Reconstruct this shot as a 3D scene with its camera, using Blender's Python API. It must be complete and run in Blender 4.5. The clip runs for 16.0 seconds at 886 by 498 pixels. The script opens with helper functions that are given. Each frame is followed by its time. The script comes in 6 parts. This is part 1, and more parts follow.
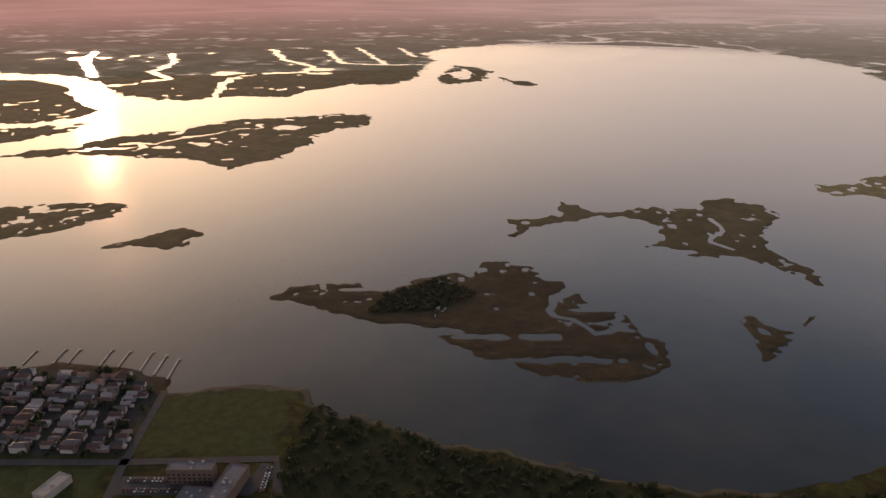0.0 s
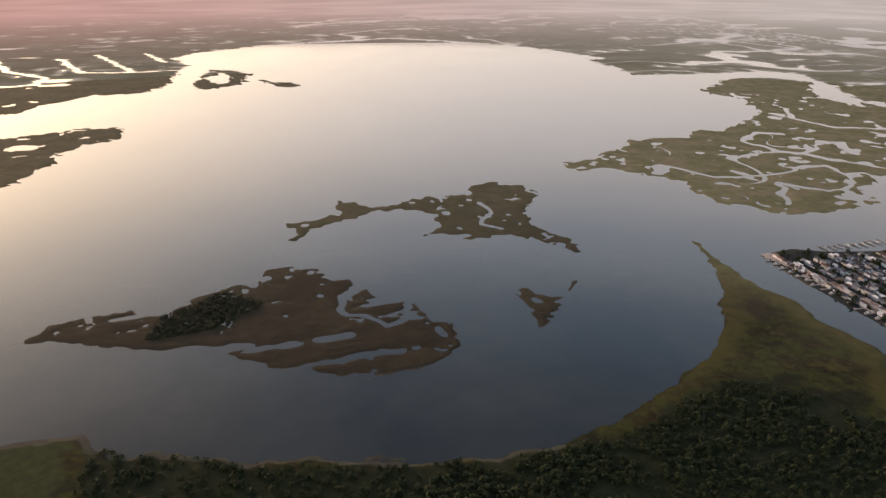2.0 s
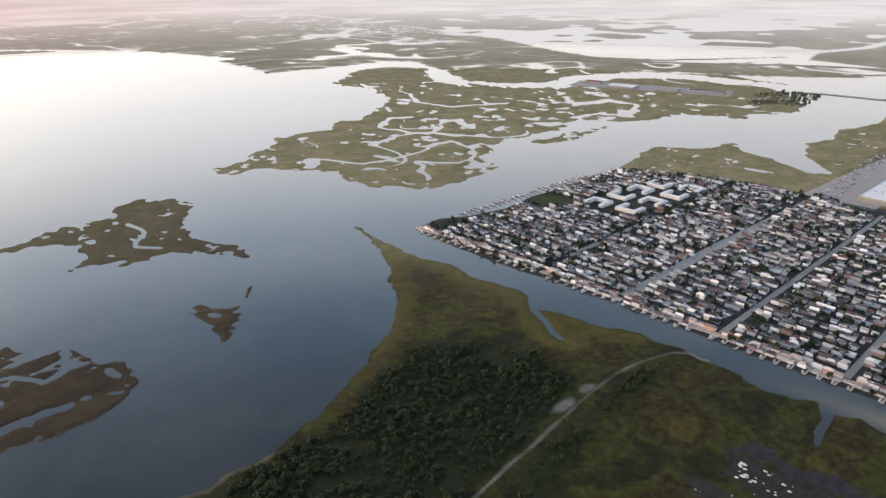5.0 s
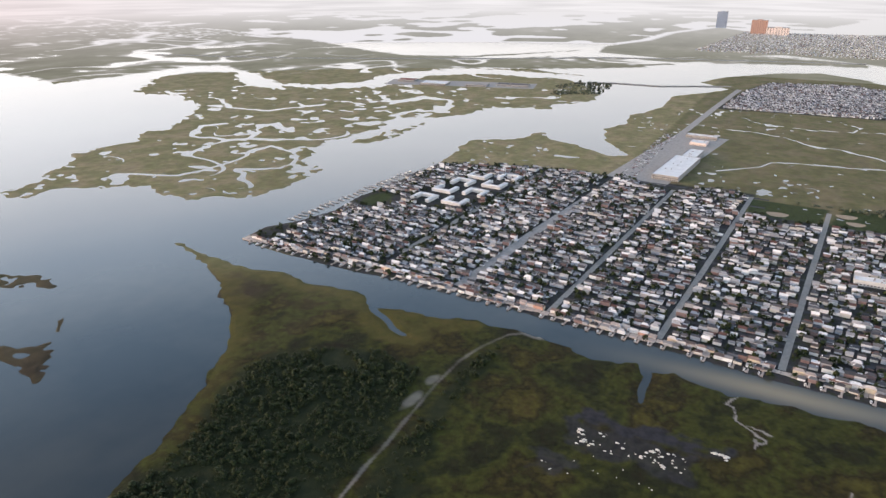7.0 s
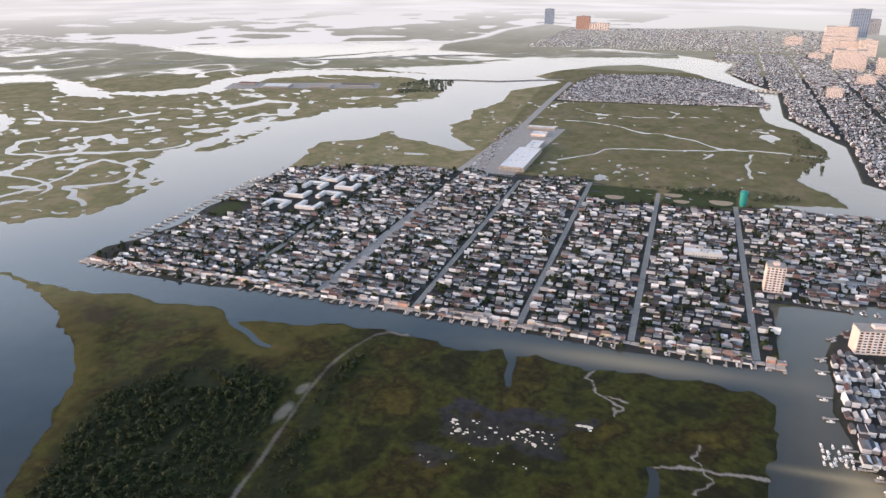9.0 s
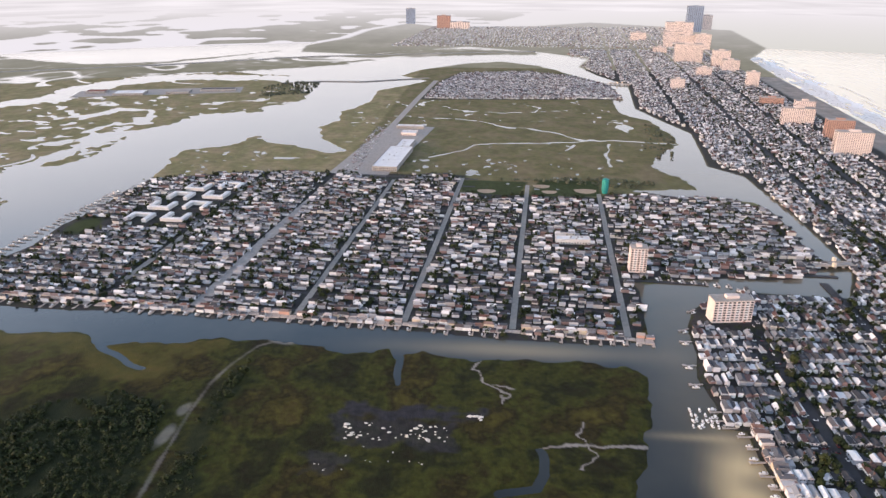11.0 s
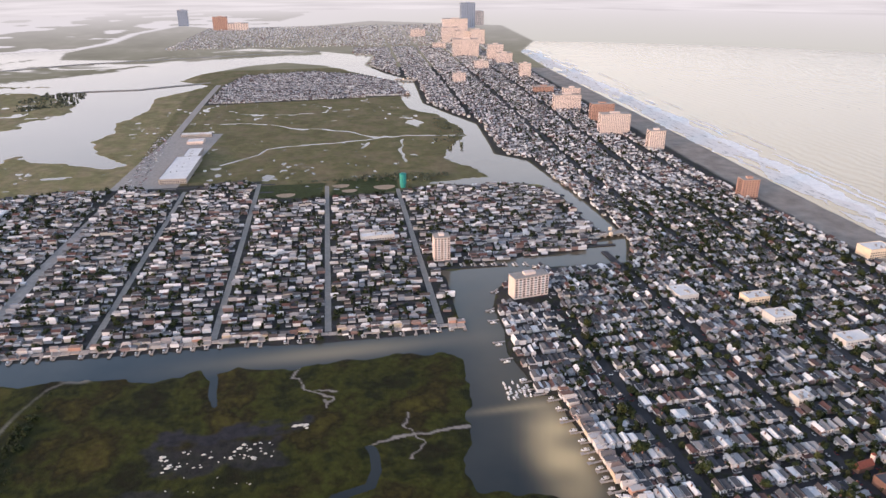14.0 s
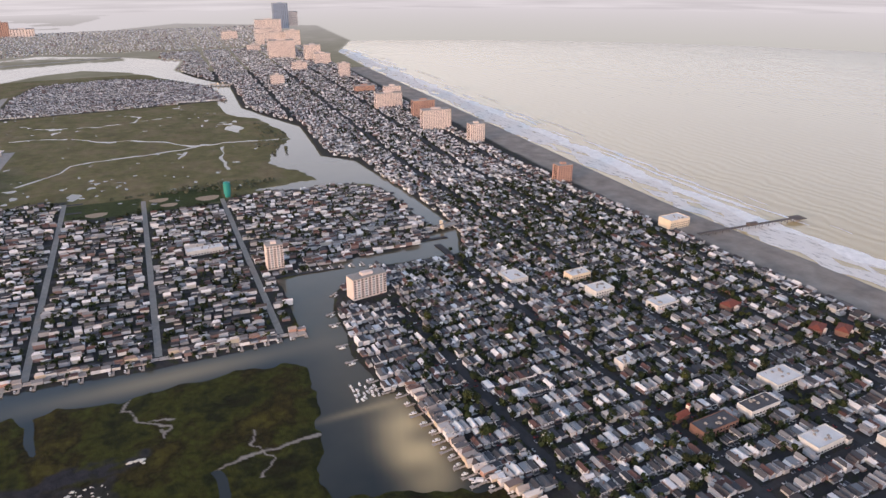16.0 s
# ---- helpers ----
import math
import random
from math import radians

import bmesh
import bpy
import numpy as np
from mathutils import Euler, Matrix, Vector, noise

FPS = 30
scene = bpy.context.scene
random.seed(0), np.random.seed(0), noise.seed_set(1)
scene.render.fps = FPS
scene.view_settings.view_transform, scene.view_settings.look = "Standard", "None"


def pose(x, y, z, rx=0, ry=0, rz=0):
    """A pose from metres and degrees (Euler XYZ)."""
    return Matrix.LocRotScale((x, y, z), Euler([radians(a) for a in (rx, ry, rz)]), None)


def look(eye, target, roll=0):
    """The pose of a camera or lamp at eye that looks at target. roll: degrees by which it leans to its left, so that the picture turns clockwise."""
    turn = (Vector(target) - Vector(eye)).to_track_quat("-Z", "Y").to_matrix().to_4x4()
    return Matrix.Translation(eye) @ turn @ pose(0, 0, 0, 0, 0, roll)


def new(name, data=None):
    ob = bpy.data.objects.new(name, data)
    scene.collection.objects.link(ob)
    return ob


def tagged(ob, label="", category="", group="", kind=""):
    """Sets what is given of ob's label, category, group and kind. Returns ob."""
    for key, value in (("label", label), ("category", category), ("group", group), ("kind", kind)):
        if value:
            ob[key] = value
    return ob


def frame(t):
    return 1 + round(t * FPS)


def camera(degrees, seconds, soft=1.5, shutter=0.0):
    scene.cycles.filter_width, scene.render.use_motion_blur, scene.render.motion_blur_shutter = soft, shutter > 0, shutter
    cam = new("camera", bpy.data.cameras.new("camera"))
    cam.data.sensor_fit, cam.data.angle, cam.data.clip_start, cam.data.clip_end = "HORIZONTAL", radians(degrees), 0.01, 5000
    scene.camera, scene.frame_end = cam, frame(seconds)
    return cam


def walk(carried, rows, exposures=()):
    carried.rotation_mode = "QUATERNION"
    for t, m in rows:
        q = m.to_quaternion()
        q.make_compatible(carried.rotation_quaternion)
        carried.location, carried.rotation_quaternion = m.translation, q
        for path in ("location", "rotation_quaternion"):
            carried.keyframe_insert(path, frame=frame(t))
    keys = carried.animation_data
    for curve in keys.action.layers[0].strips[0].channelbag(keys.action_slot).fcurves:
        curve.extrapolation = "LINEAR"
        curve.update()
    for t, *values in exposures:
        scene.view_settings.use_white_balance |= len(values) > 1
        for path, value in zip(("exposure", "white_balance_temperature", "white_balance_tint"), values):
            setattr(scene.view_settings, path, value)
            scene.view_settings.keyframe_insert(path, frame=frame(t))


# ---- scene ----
# ---- camera and its walk ----
EYE = 380.0
cam = camera(64.1, 16.0, soft=1.45)
PATH = [
    (0, (0.3, -1.1, 380.4), (0.34, 91.74, 343.29), 0.13),
    (0.5, (0.6, -1.2, 380.4), (8.15, 91.34, 343.28), 0.07),
    (1, (0.9, -1.2, 380.4), (15.91, 90.46, 343.24), 0.10),
    (1.5, (1.0, -0.9, 380.4), (23.46, 89.13, 343.25), 0.08),
    (2, (1.0, -0.6, 380.4), (30.83, 87.30, 343.26), 0.06),
    (2.5, (0.9, -0.1, 380.5), (38.17, 84.87, 343.27), -0.00),
    (3, (0.8, 0.4, 380.5), (45.26, 81.86, 343.25), -0.04),
    (3.5, (0.6, 1.1, 380.6), (51.56, 78.62, 343.29), -0.07),
    (4, (0.3, 1.8, 380.7), (57.45, 74.94, 343.35), -0.06),
    (4.5, (-0.0, 2.7, 380.7), (62.41, 71.28, 343.40), -0.09),
    (5, (-0.4, 3.5, 380.8), (67.73, 66.49, 343.46), -0.12),
    (7.5, (-2.7, 8.4, 381.4), (81.36, 47.48, 344.00), -0.02),
    (8, (-3.2, 9.3, 381.6), (82.90, 43.69, 344.15), -0.05),
    (8.5, (-3.8, 10.3, 381.7), (84.15, 39.80, 344.30), -0.05),
    (9, (-4.3, 11.2, 381.9), (85.09, 35.97, 344.46), -0.02),
    (11.5, (-6.5, 14.6, 382.7), (86.15, 17.96, 345.24), 0.05),
    (12, (-6.8, 15.0, 382.9), (85.87, 13.78, 345.41), 0.06),
    (12.5, (-7.1, 15.3, 383.1), (85.42, 9.57, 345.60), 0.02),
    (13, (-7.3, 15.4, 383.3), (84.83, 5.22, 345.80), 0.03),
    (13.5, (-7.5, 15.4, 383.5), (84.06, 0.66, 345.98), 0.02),
    (14, (-7.5, 15.2, 383.7), (83.11, -4.12, 346.15), 0.01),
    (14.5, (-7.5, 14.9, 383.9), (81.73, -10.13, 346.35), 0.07),
    (15, (-7.4, 14.3, 384.1), (80.03, -16.36, 346.53), 0.03),
    (15.5, (-7.2, 13.6, 384.3), (78.16, -22.47, 346.73), 0.02),
    (16, (-6.9, 12.6, 384.6), (76.21, -28.35, 346.94), 0.00),
]
walk(cam, [(t, look(eye, target, roll)) for t, eye, target, roll in PATH],
     exposures=[(0.0, -0.60, 7350, 28), (1.5, -0.31, 6900, 22), (3.5, 0.23, 6370, 15), (5.0, 0.46, 6120, 13), (9.0, 0.61, 6000, 16), (12.5, 0.60, 6050, 20), (16.0, 0.26, 6100, 21)])

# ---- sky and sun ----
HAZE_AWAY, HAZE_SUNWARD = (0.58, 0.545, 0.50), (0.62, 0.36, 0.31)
SUN_AZIMUTH, SUN_HEIGHT = -26.3, 8.1          # degrees clockwise from +y, degrees above the horizon


def sky_world():
    world = bpy.data.worlds.new("sky")
    world.use_nodes = True
    scene.world = world
    nt = world.node_tree
    nt.nodes.clear()
    sky = nt.nodes.new("ShaderNodeTexSky")
    sky.sky_type, sky.sun_disc = "NISHITA", False
    sky.sun_elevation, sky.sun_rotation = radians(SUN_HEIGHT), radians(SUN_AZIMUTH)
    sky.altitude, sky.air_density, sky.dust_density, sky.ozone_density = 300, 1.0, 3.0, 1.5
    # low haze that brightens the horizon all round
    co = nt.nodes.new("ShaderNodeTexCoord")
    xyz = nt.nodes.new("ShaderNodeSeparateXYZ")
    nt.links.new(co.outputs["Generated"], xyz.inputs[0])
    ramp = nt.nodes.new("ShaderNodeValToRGB")
    ramp.color_ramp.interpolation = "EASE"
    e = ramp.color_ramp.elements
    e[0].position, e[0].color = 0.0, (0.71, 0.62, 0.54, 1)
    e[1].position, e[1].color = 0.9, (0.050, 0.060, 0.078, 1)
    for pos, c in ((0.10, (0.83, 0.745, 0.655)), (0.25, (0.99, 0.95, 0.885)), (0.36, (0.68, 0.79, 0.87)), (0.46, (0.33, 0.46, 0.58)), (0.56, (0.16, 0.23, 0.31)), (0.68, (0.075, 0.105, 0.145))):
        e.new(pos).color = (*c, 1)
    nt.links.new(xyz.outputs["Z"], ramp.inputs[0])
    bg1 = nt.nodes.new("ShaderNodeBackground")
    bg2 = nt.nodes.new("ShaderNodeBackground")
    add = nt.nodes.new("ShaderNodeAddShader")
    out = nt.nodes.new("ShaderNodeOutputWorld")
    nt.links.new(sky.outputs[0], bg1.inputs[0])
    nt.links.new(ramp.outputs[0], bg2.inputs[0])
    # the haze glows more towards the sun than away from it
    dot = nt.nodes.new("ShaderNodeVectorMath")
    dot.operation = "DOT_PRODUCT"
    dot.inputs[1].default_value = (math.sin(radians(SUN_AZIMUTH)), math.cos(radians(SUN_AZIMUTH)), 0)
    nt.links.new(co.outputs["Generated"], dot.inputs[0])
    rng_ = nt.nodes.new("ShaderNodeMapRange")
    rng_.inputs[1].default_value, rng_.inputs[2].default_value = -1.0, 1.0
    rng_.inputs[3].default_value, rng_.inputs[4].default_value = 0.98, 1.85
    nt.links.new(dot.outputs["Value"], rng_.inputs[0])
    nt.links.new(rng_.outputs[0], bg2.inputs[1])
    bg1.inputs[1].default_value = 0.08
    # golden glow round the sun
    near = nt.nodes.new("ShaderNodeVectorMath")
    near.operation = "DOT_PRODUCT"
    near.inputs[1].default_value = Vector((math.sin(radians(SUN_AZIMUTH)), math.cos(radians(SUN_AZIMUTH)), math.tan(radians(SUN_HEIGHT)))).normalized()
    nt.links.new(co.outputs["Generated"], near.inputs[0])
    top = nt.nodes.new("ShaderNodeMath")
    top.operation = "MAXIMUM"
    top.inputs[1].default_value = 0.0
    nt.links.new(near.outputs["Value"], top.inputs[0])
    power = nt.nodes.new("ShaderNodeMath")
    power.operation = "POWER"
    power.inputs[1].default_value = 8.0
    nt.links.new(top.outputs[0], power.inputs[0])
    bg3 = nt.nodes.new("ShaderNodeBackground")
    bg3.inputs[0].default_value = (1.0, 0.64, 0.20, 1)
    scale = nt.nodes.new("ShaderNodeMath")
    scale.operation = "MULTIPLY"
    scale.inputs[1].default_value = 1.6
    nt.links.new(power.outputs[0], scale.inputs[0])
    nt.links.new(scale.outputs[0], bg3.inputs[1])
    add2 = nt.nodes.new("ShaderNodeAddShader")
    nt.links.new(bg1.outputs[0], add.inputs[0])
    nt.links.new(bg2.outputs[0], add.inputs[1])
    nt.links.new(add.outputs[0], add2.inputs[0])
    nt.links.new(bg3.outputs[0], add2.inputs[1])
    # hazy land and water past the last built distance, below the horizon
    below = nt.nodes.new("ShaderNodeMath")
    below.operation = "LESS_THAN"
    below.inputs[1].default_value = -0.004
    nt.links.new(xyz.outputs["Z"], below.inputs[0])
    stretch = nt.nodes.new("ShaderNodeMapping")
    stretch.inputs["Scale"].default_value = (9, 9, 260)
    nt.links.new(co.outputs["Generated"], stretch.inputs["Vector"])
    streaks = nt.nodes.new("ShaderNodeTexNoise")
    streaks.inputs["Scale"].default_value, streaks.inputs["Detail"].default_value = 1.0, 4.0
    nt.links.new(stretch.outputs[0], streaks.inputs["Vector"])
    tone = nt.nodes.new("ShaderNodeMapRange")
    tone.inputs[1].default_value, tone.inputs[2].default_value = 0.35, 0.65
    tone.inputs[3].default_value, tone.inputs[4].default_value = 0.90, 1.10
    nt.links.new(streaks.outputs["Fac"], tone.inputs[0])
    lean = nt.nodes.new("ShaderNodeMapRange")
    lean.inputs[1].default_value, lean.inputs[2].default_value = 0.0, 1.0
    nt.links.new(dot.outputs["Value"], lean.inputs[0])
    bend = nt.nodes.new("ShaderNodeMath")
    bend.operation = "POWER"
    bend.inputs[1].default_value = 2.5
    nt.links.new(lean.outputs[0], bend.inputs[0])
    far_air = nt.nodes.new("ShaderNodeMix")
    far_air.data_type = "RGBA"
    far_air.inputs[6].default_value, far_air.inputs[7].default_value = (*HAZE_AWAY, 1), (*HAZE_SUNWARD, 1)
    nt.links.new(bend.outputs[0], far_air.inputs[0])
    bg4 = nt.nodes.new("ShaderNodeBackground")
    nt.links.new(far_air.outputs[2], bg4.inputs[0])
    nt.links.new(tone.outputs[0], bg4.inputs[1])
    both = nt.nodes.new("ShaderNodeMixShader")
    nt.links.new(below.outputs[0], both.inputs[0])
    nt.links.new(add2.outputs[0], both.inputs[1])
    nt.links.new(bg4.outputs[0], both.inputs[2])
    nt.links.new(both.outputs[0], out.inputs[0])


sky_world()
lamp = bpy.data.lights.new("sun", "SUN")
lamp.energy, lamp.angle, lamp.color = 1.6, radians(1.5), (1.0, 0.56, 0.30)
sun = new("sun", lamp)
a, b = radians(SUN_AZIMUTH), radians(SUN_HEIGHT)
sun.matrix_world = look((math.sin(a) * math.cos(b) * 3000, math.cos(a) * math.cos(b) * 3000, math.sin(b) * 3000), (0, 0, 0))


# ---- materials ----
def material(name, color, rough=0.8, metal=0.0, spec=0.5):
    mat = bpy.data.materials.new(name)
    mat.use_nodes = True
    p = mat.node_tree.nodes["Principled BSDF"]
    p.inputs["Base Color"].default_value = (*color, 1)
    p.inputs["Roughness"].default_value = rough
    p.inputs["Metallic"].default_value = metal
    p.inputs["Specular IOR Level"].default_value = spec
    return mat, mat.node_tree, p


def node(nt, kind, **values):
    n = nt.nodes.new(kind)
    for k, v in values.items():
        n.inputs[k.replace("_", " ")].default_value = v
    return n


def world_xyz(nt):
    return nt.nodes.new("ShaderNodeNewGeometry").outputs["Position"]


def grain(nt, scale, detail=4.0, rough=0.55, vec=None):
    n = node(nt, "ShaderNodeTexNoise", Scale=scale, Detail=detail, Roughness=rough)
    nt.links.new(vec or world_xyz(nt), n.inputs["Vector"])
    return n.outputs["Fac"]


def ramp(nt, fac, stops):
    r = nt.nodes.new("ShaderNodeValToRGB")
    e = r.color_ramp.elements
    e[0].position, e[0].color = stops[0][0], (*stops[0][1], 1)
    e[1].position, e[1].color = stops[-1][0], (*stops[-1][1], 1)
    for pos, c in stops[1:-1]:
        e.new(pos).color = (*c, 1)
    nt.links.new(fac, r.inputs[0])
    return r.outputs[0]


def mix(nt, fac, a_, b_, mode="MIX"):
    m = nt.nodes.new("ShaderNodeMix")
    m.data_type, m.blend_type = "RGBA", mode
    if isinstance(fac, float):
        m.inputs[0].default_value = fac
    else:
        nt.links.new(fac, m.inputs[0])
    for i, c in ((6, a_), (7, b_)):
        if isinstance(c, tuple):
            m.inputs[i].default_value = (*c, 1)
        else:
            nt.links.new(c, m.inputs[i])
    return m.outputs[2]


def attr(nt, name):
    n = nt.nodes.new("ShaderNodeAttribute")
    n.attribute_name = name
    return n.outputs["Fac"]


def bump(nt, p, height, strength=0.4, distance=0.5):
    n = node(nt, "ShaderNodeBump", Strength=strength, Distance=distance)
    nt.links.new(height, n.inputs["Height"])
    nt.links.new(n.outputs[0], p.inputs["Normal"])


def rand_tint(nt, base, spread, source="object"):
    """Colour from a ramp by a random number per object, or per island of a joined mesh."""
    if source == "object":
        r = nt.nodes.new("ShaderNodeObjectInfo").outputs["Random"]
    else:
        r = nt.nodes.new("ShaderNodeNewGeometry").outputs["Random Per Island"]
    rp = ramp(nt, r, [(i / (len(spread) - 1), c) for i, c in enumerate(spread)])
    nt.nodes[-1].color_ramp.interpolation = "CONSTANT"
    return mix(nt, grain(nt, 0.9, 3), rp, base, "MULTIPLY")


def ground_material():
    mat, nt, p = material("salt_marsh_ground", (0.06, 0.06, 0.02), 0.95, spec=0.15)
    big = grain(nt, 0.016, 5, 0.62)
    fine = grain(nt, 0.12, 6, 0.65)
    marsh = ramp(nt, big, [(0.28, (0.017, 0.012, 0.006)), (0.40, (0.020, 0.022, 0.007)), (0.49, (0.047, 0.051, 0.009)), (0.57, (0.026, 0.020, 0.007)), (0.65, (0.066, 0.057, 0.011)), (0.75, (0.054, 0.037, 0.013))])
    marsh = mix(nt, 0.85, marsh, ramp(nt, fine, [(0.25, (0.4, 0.4, 0.4)), (0.75, (1.45, 1.45, 1.4))]), "MULTIPLY")
    vein = ramp(nt, grain(nt, 0.022, 3, 0.5), [(0.470, (1, 1, 1)), (0.492, (0.35, 0.36, 0.4)), (0.506, (0.35, 0.36, 0.4)), (0.528, (1, 1, 1))])
    marsh = mix(nt, 0.4, marsh, vein, "MULTIPLY")
    # lighter grass colour carries the haze over the distant marsh
    hazed_marsh = ramp(nt, big, [(0.30, (0.190, 0.160, 0.084)), (0.45, (0.205, 0.190, 0.090)), (0.56, (0.265, 0.222, 0.125)), (0.70, (0.285, 0.230, 0.145))])
    hazed_marsh = mix(nt, 0.7, hazed_marsh, ramp(nt, grain(nt, 0.05, 6, 0.65), [(0.25, (0.55, 0.55, 0.55)), (0.75, (1.35, 1.35, 1.3))]), "MULTIPLY")
    # brown island grass, taken darker because it lies against the sun
    backlit_brown = ramp(nt, grain(nt, 0.03, 6, 0.65), [(0.3, (0.028, 0.021, 0.014)), (0.55, (0.044, 0.034, 0.020)), (0.72, (0.060, 0.048, 0.025))])
    gold = ramp(nt, grain(nt, 0.05, 6, 0.65), [(0.3, (0.055, 0.052, 0.014)), (0.55, (0.090, 0.078, 0.020)), (0.75, (0.110, 0.080, 0.026))])
    marsh = mix(nt, attr(nt, "backlit_brown"), marsh, backlit_brown)
    marsh = mix(nt, attr(nt, "gold"), marsh, gold)
    marsh = mix(nt, attr(nt, "hazed_marsh"), marsh, hazed_marsh)
    wood = ramp(nt, grain(nt, 0.06, 6, 0.7), [(0.3, (0.013, 0.017, 0.007)), (0.6, (0.026, 0.031, 0.012)), (0.8, (0.050, 0.050, 0.017))])
    town = ramp(nt, grain(nt, 0.09, 6, 0.7), [(0.3, (0.027, 0.027, 0.029)), (0.5, (0.046, 0.045, 0.047)), (0.6, (0.032, 0.040, 0.020)), (0.8, (0.11, 0.105, 0.10))])
    sand = ramp(nt, grain(nt, 0.03, 6, 0.6), [(0.3, (0.21, 0.19, 0.175)), (0.7, (0.36, 0.325, 0.29))])
    mud = ramp(nt, fine, [(0.3, (0.018, 0.018, 0.022)), (0.7, (0.045, 0.043, 0.05))])
    lawn = ramp(nt, fine, [(0.3, (0.030, 0.040, 0.014)), (0.7, (0.052, 0.068, 0.022))])
    c = mix(nt, attr(nt, "wood"), marsh, wood)
    c = mix(nt, attr(nt, "town"), c, town)
    c = mix(nt, attr(nt, "lawn"), c, lawn)
    c = mix(nt, attr(nt, "mud"), c, mud)
    c = mix(nt, attr(nt, "sand"), c, sand)
    nt.links.new(c, p.inputs["Base Color"])
    bump(nt, p, grain(nt, 0.4, 6, 0.7), 0.7, 1.5)
    return mat


def water_material():
    mat, nt, p = material("tidal_water", (0.030, 0.038, 0.042), 0.06)
    p.inputs["IOR"].default_value = 1.333
    water_tint = ramp(nt, grain(nt, 0.006, 4, 0.55), [(0.35, (0.022, 0.030, 0.034)), (0.7, (0.050, 0.054, 0.050))])
    # cream tint on the canal patches, milky sediment off the beach
    c = mix(nt, attr(nt, "water_tint"), water_tint, (0.60, 0.465, 0.25))
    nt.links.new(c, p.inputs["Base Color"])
    patch = grain(nt, 0.004, 3, 0.5)
    r = nt.nodes.new("ShaderNodeMapRange")
    nt.links.new(patch, r.inputs[0])
    r.inputs[3].default_value, r.inputs[4].default_value = 0.05, 0.16
    nt.links.new(r.outputs[0], p.inputs["Roughness"])
    ripple = grain(nt, 0.25, 4, 0.6)
    n1 = node(nt, "ShaderNodeBump", Strength=0.10, Distance=0.25)
    nt.links.new(ripple, n1.inputs["Height"])
    # ocean swell, only off the beach
    wv = nt.nodes.new("ShaderNodeTexWave")
    wv.wave_type, wv.bands_direction = "BANDS", "Y"
    wv.inputs["Scale"].default_value = 0.012
    wv.inputs["Distortion"].default_value = 8.0
    wv.inputs["Detail"].default_value = 3.0
    nt.links.new(world_xyz(nt), wv.inputs["Vector"])
    n2 = node(nt, "ShaderNodeBump", Distance=1.6)
    nt.links.new(wv.outputs["Fac"], n2.inputs["Height"])
    nt.links.new(attr(nt, "sea"), n2.inputs["Strength"])
    nt.links.new(n1.outputs[0], n2.inputs["Normal"])
    nt.links.new(n2.outputs[0], p.inputs["Normal"])
    return mat


def distance_material():
    """Far shore and bays, self-lit, with haze and sky sheen mixed into the colour."""
    mat = bpy.data.materials.new("hazy_distance")
    mat.use_nodes = True
    nt = mat.node_tree
    nt.nodes.clear()
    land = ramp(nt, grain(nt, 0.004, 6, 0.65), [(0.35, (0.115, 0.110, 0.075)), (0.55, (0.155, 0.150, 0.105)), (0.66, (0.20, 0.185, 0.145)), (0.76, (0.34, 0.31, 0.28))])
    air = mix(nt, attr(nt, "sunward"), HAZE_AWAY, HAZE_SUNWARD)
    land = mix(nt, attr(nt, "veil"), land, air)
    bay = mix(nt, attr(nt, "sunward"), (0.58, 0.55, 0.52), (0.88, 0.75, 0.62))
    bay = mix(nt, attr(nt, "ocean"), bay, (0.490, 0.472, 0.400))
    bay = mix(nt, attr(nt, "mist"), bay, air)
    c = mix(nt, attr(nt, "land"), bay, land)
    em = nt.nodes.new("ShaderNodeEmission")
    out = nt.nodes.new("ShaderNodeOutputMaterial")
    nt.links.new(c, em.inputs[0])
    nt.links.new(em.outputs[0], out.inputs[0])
    return mat


def plain(name, c, rough=0.8, metal=0.0, scale=0.6, amount=0.5, spec=0.4, relief=0.0):
    mat, nt, p = material(name, c, rough, metal, spec)
    col = mix(nt, amount, c, ramp(nt, grain(nt, scale, 5, 0.65), [(0.25, (0.5, 0.5, 0.5)), (0.75, (1.35, 1.33, 1.3))]), "MULTIPLY")
    nt.links.new(col, p.inputs["Base Color"])
    if relief:
        bump(nt, p, grain(nt, scale * 3, 4), relief, 0.3)
    return mat


WALLS = [(0.56, 0.58, 0.61), (0.70, 0.71, 0.73), (0.38, 0.38, 0.39), (0.30, 0.34, 0.40), (0.56, 0.54, 0.50), (0.24, 0.17, 0.16), (0.78, 0.79, 0.80), (0.46, 0.47, 0.50)]
ROOFS = [(0.048, 0.050, 0.058), (0.080, 0.082, 0.092), (0.13, 0.133, 0.145), (0.22, 0.225, 0.24), (0.085, 0.074, 0.074), (0.72, 0.73, 0.75), (0.10, 0.102, 0.112), (0.40, 0.41, 0.43), (0.12, 0.068, 0.062), (0.055, 0.062, 0.078), (0.80, 0.80, 0.81), (0.30, 0.31, 0.33), (0.062, 0.064, 0.072), (0.55, 0.56, 0.59)]


def tinted(name, spread, rough, source):
    mat, nt, p = material(name, spread[0], rough, spec=0.3)
    c = rand_tint(nt, (0.8, 0.8, 0.8), spread, source)
    nt.links.new(c, p.inputs["Base Color"])
    return mat


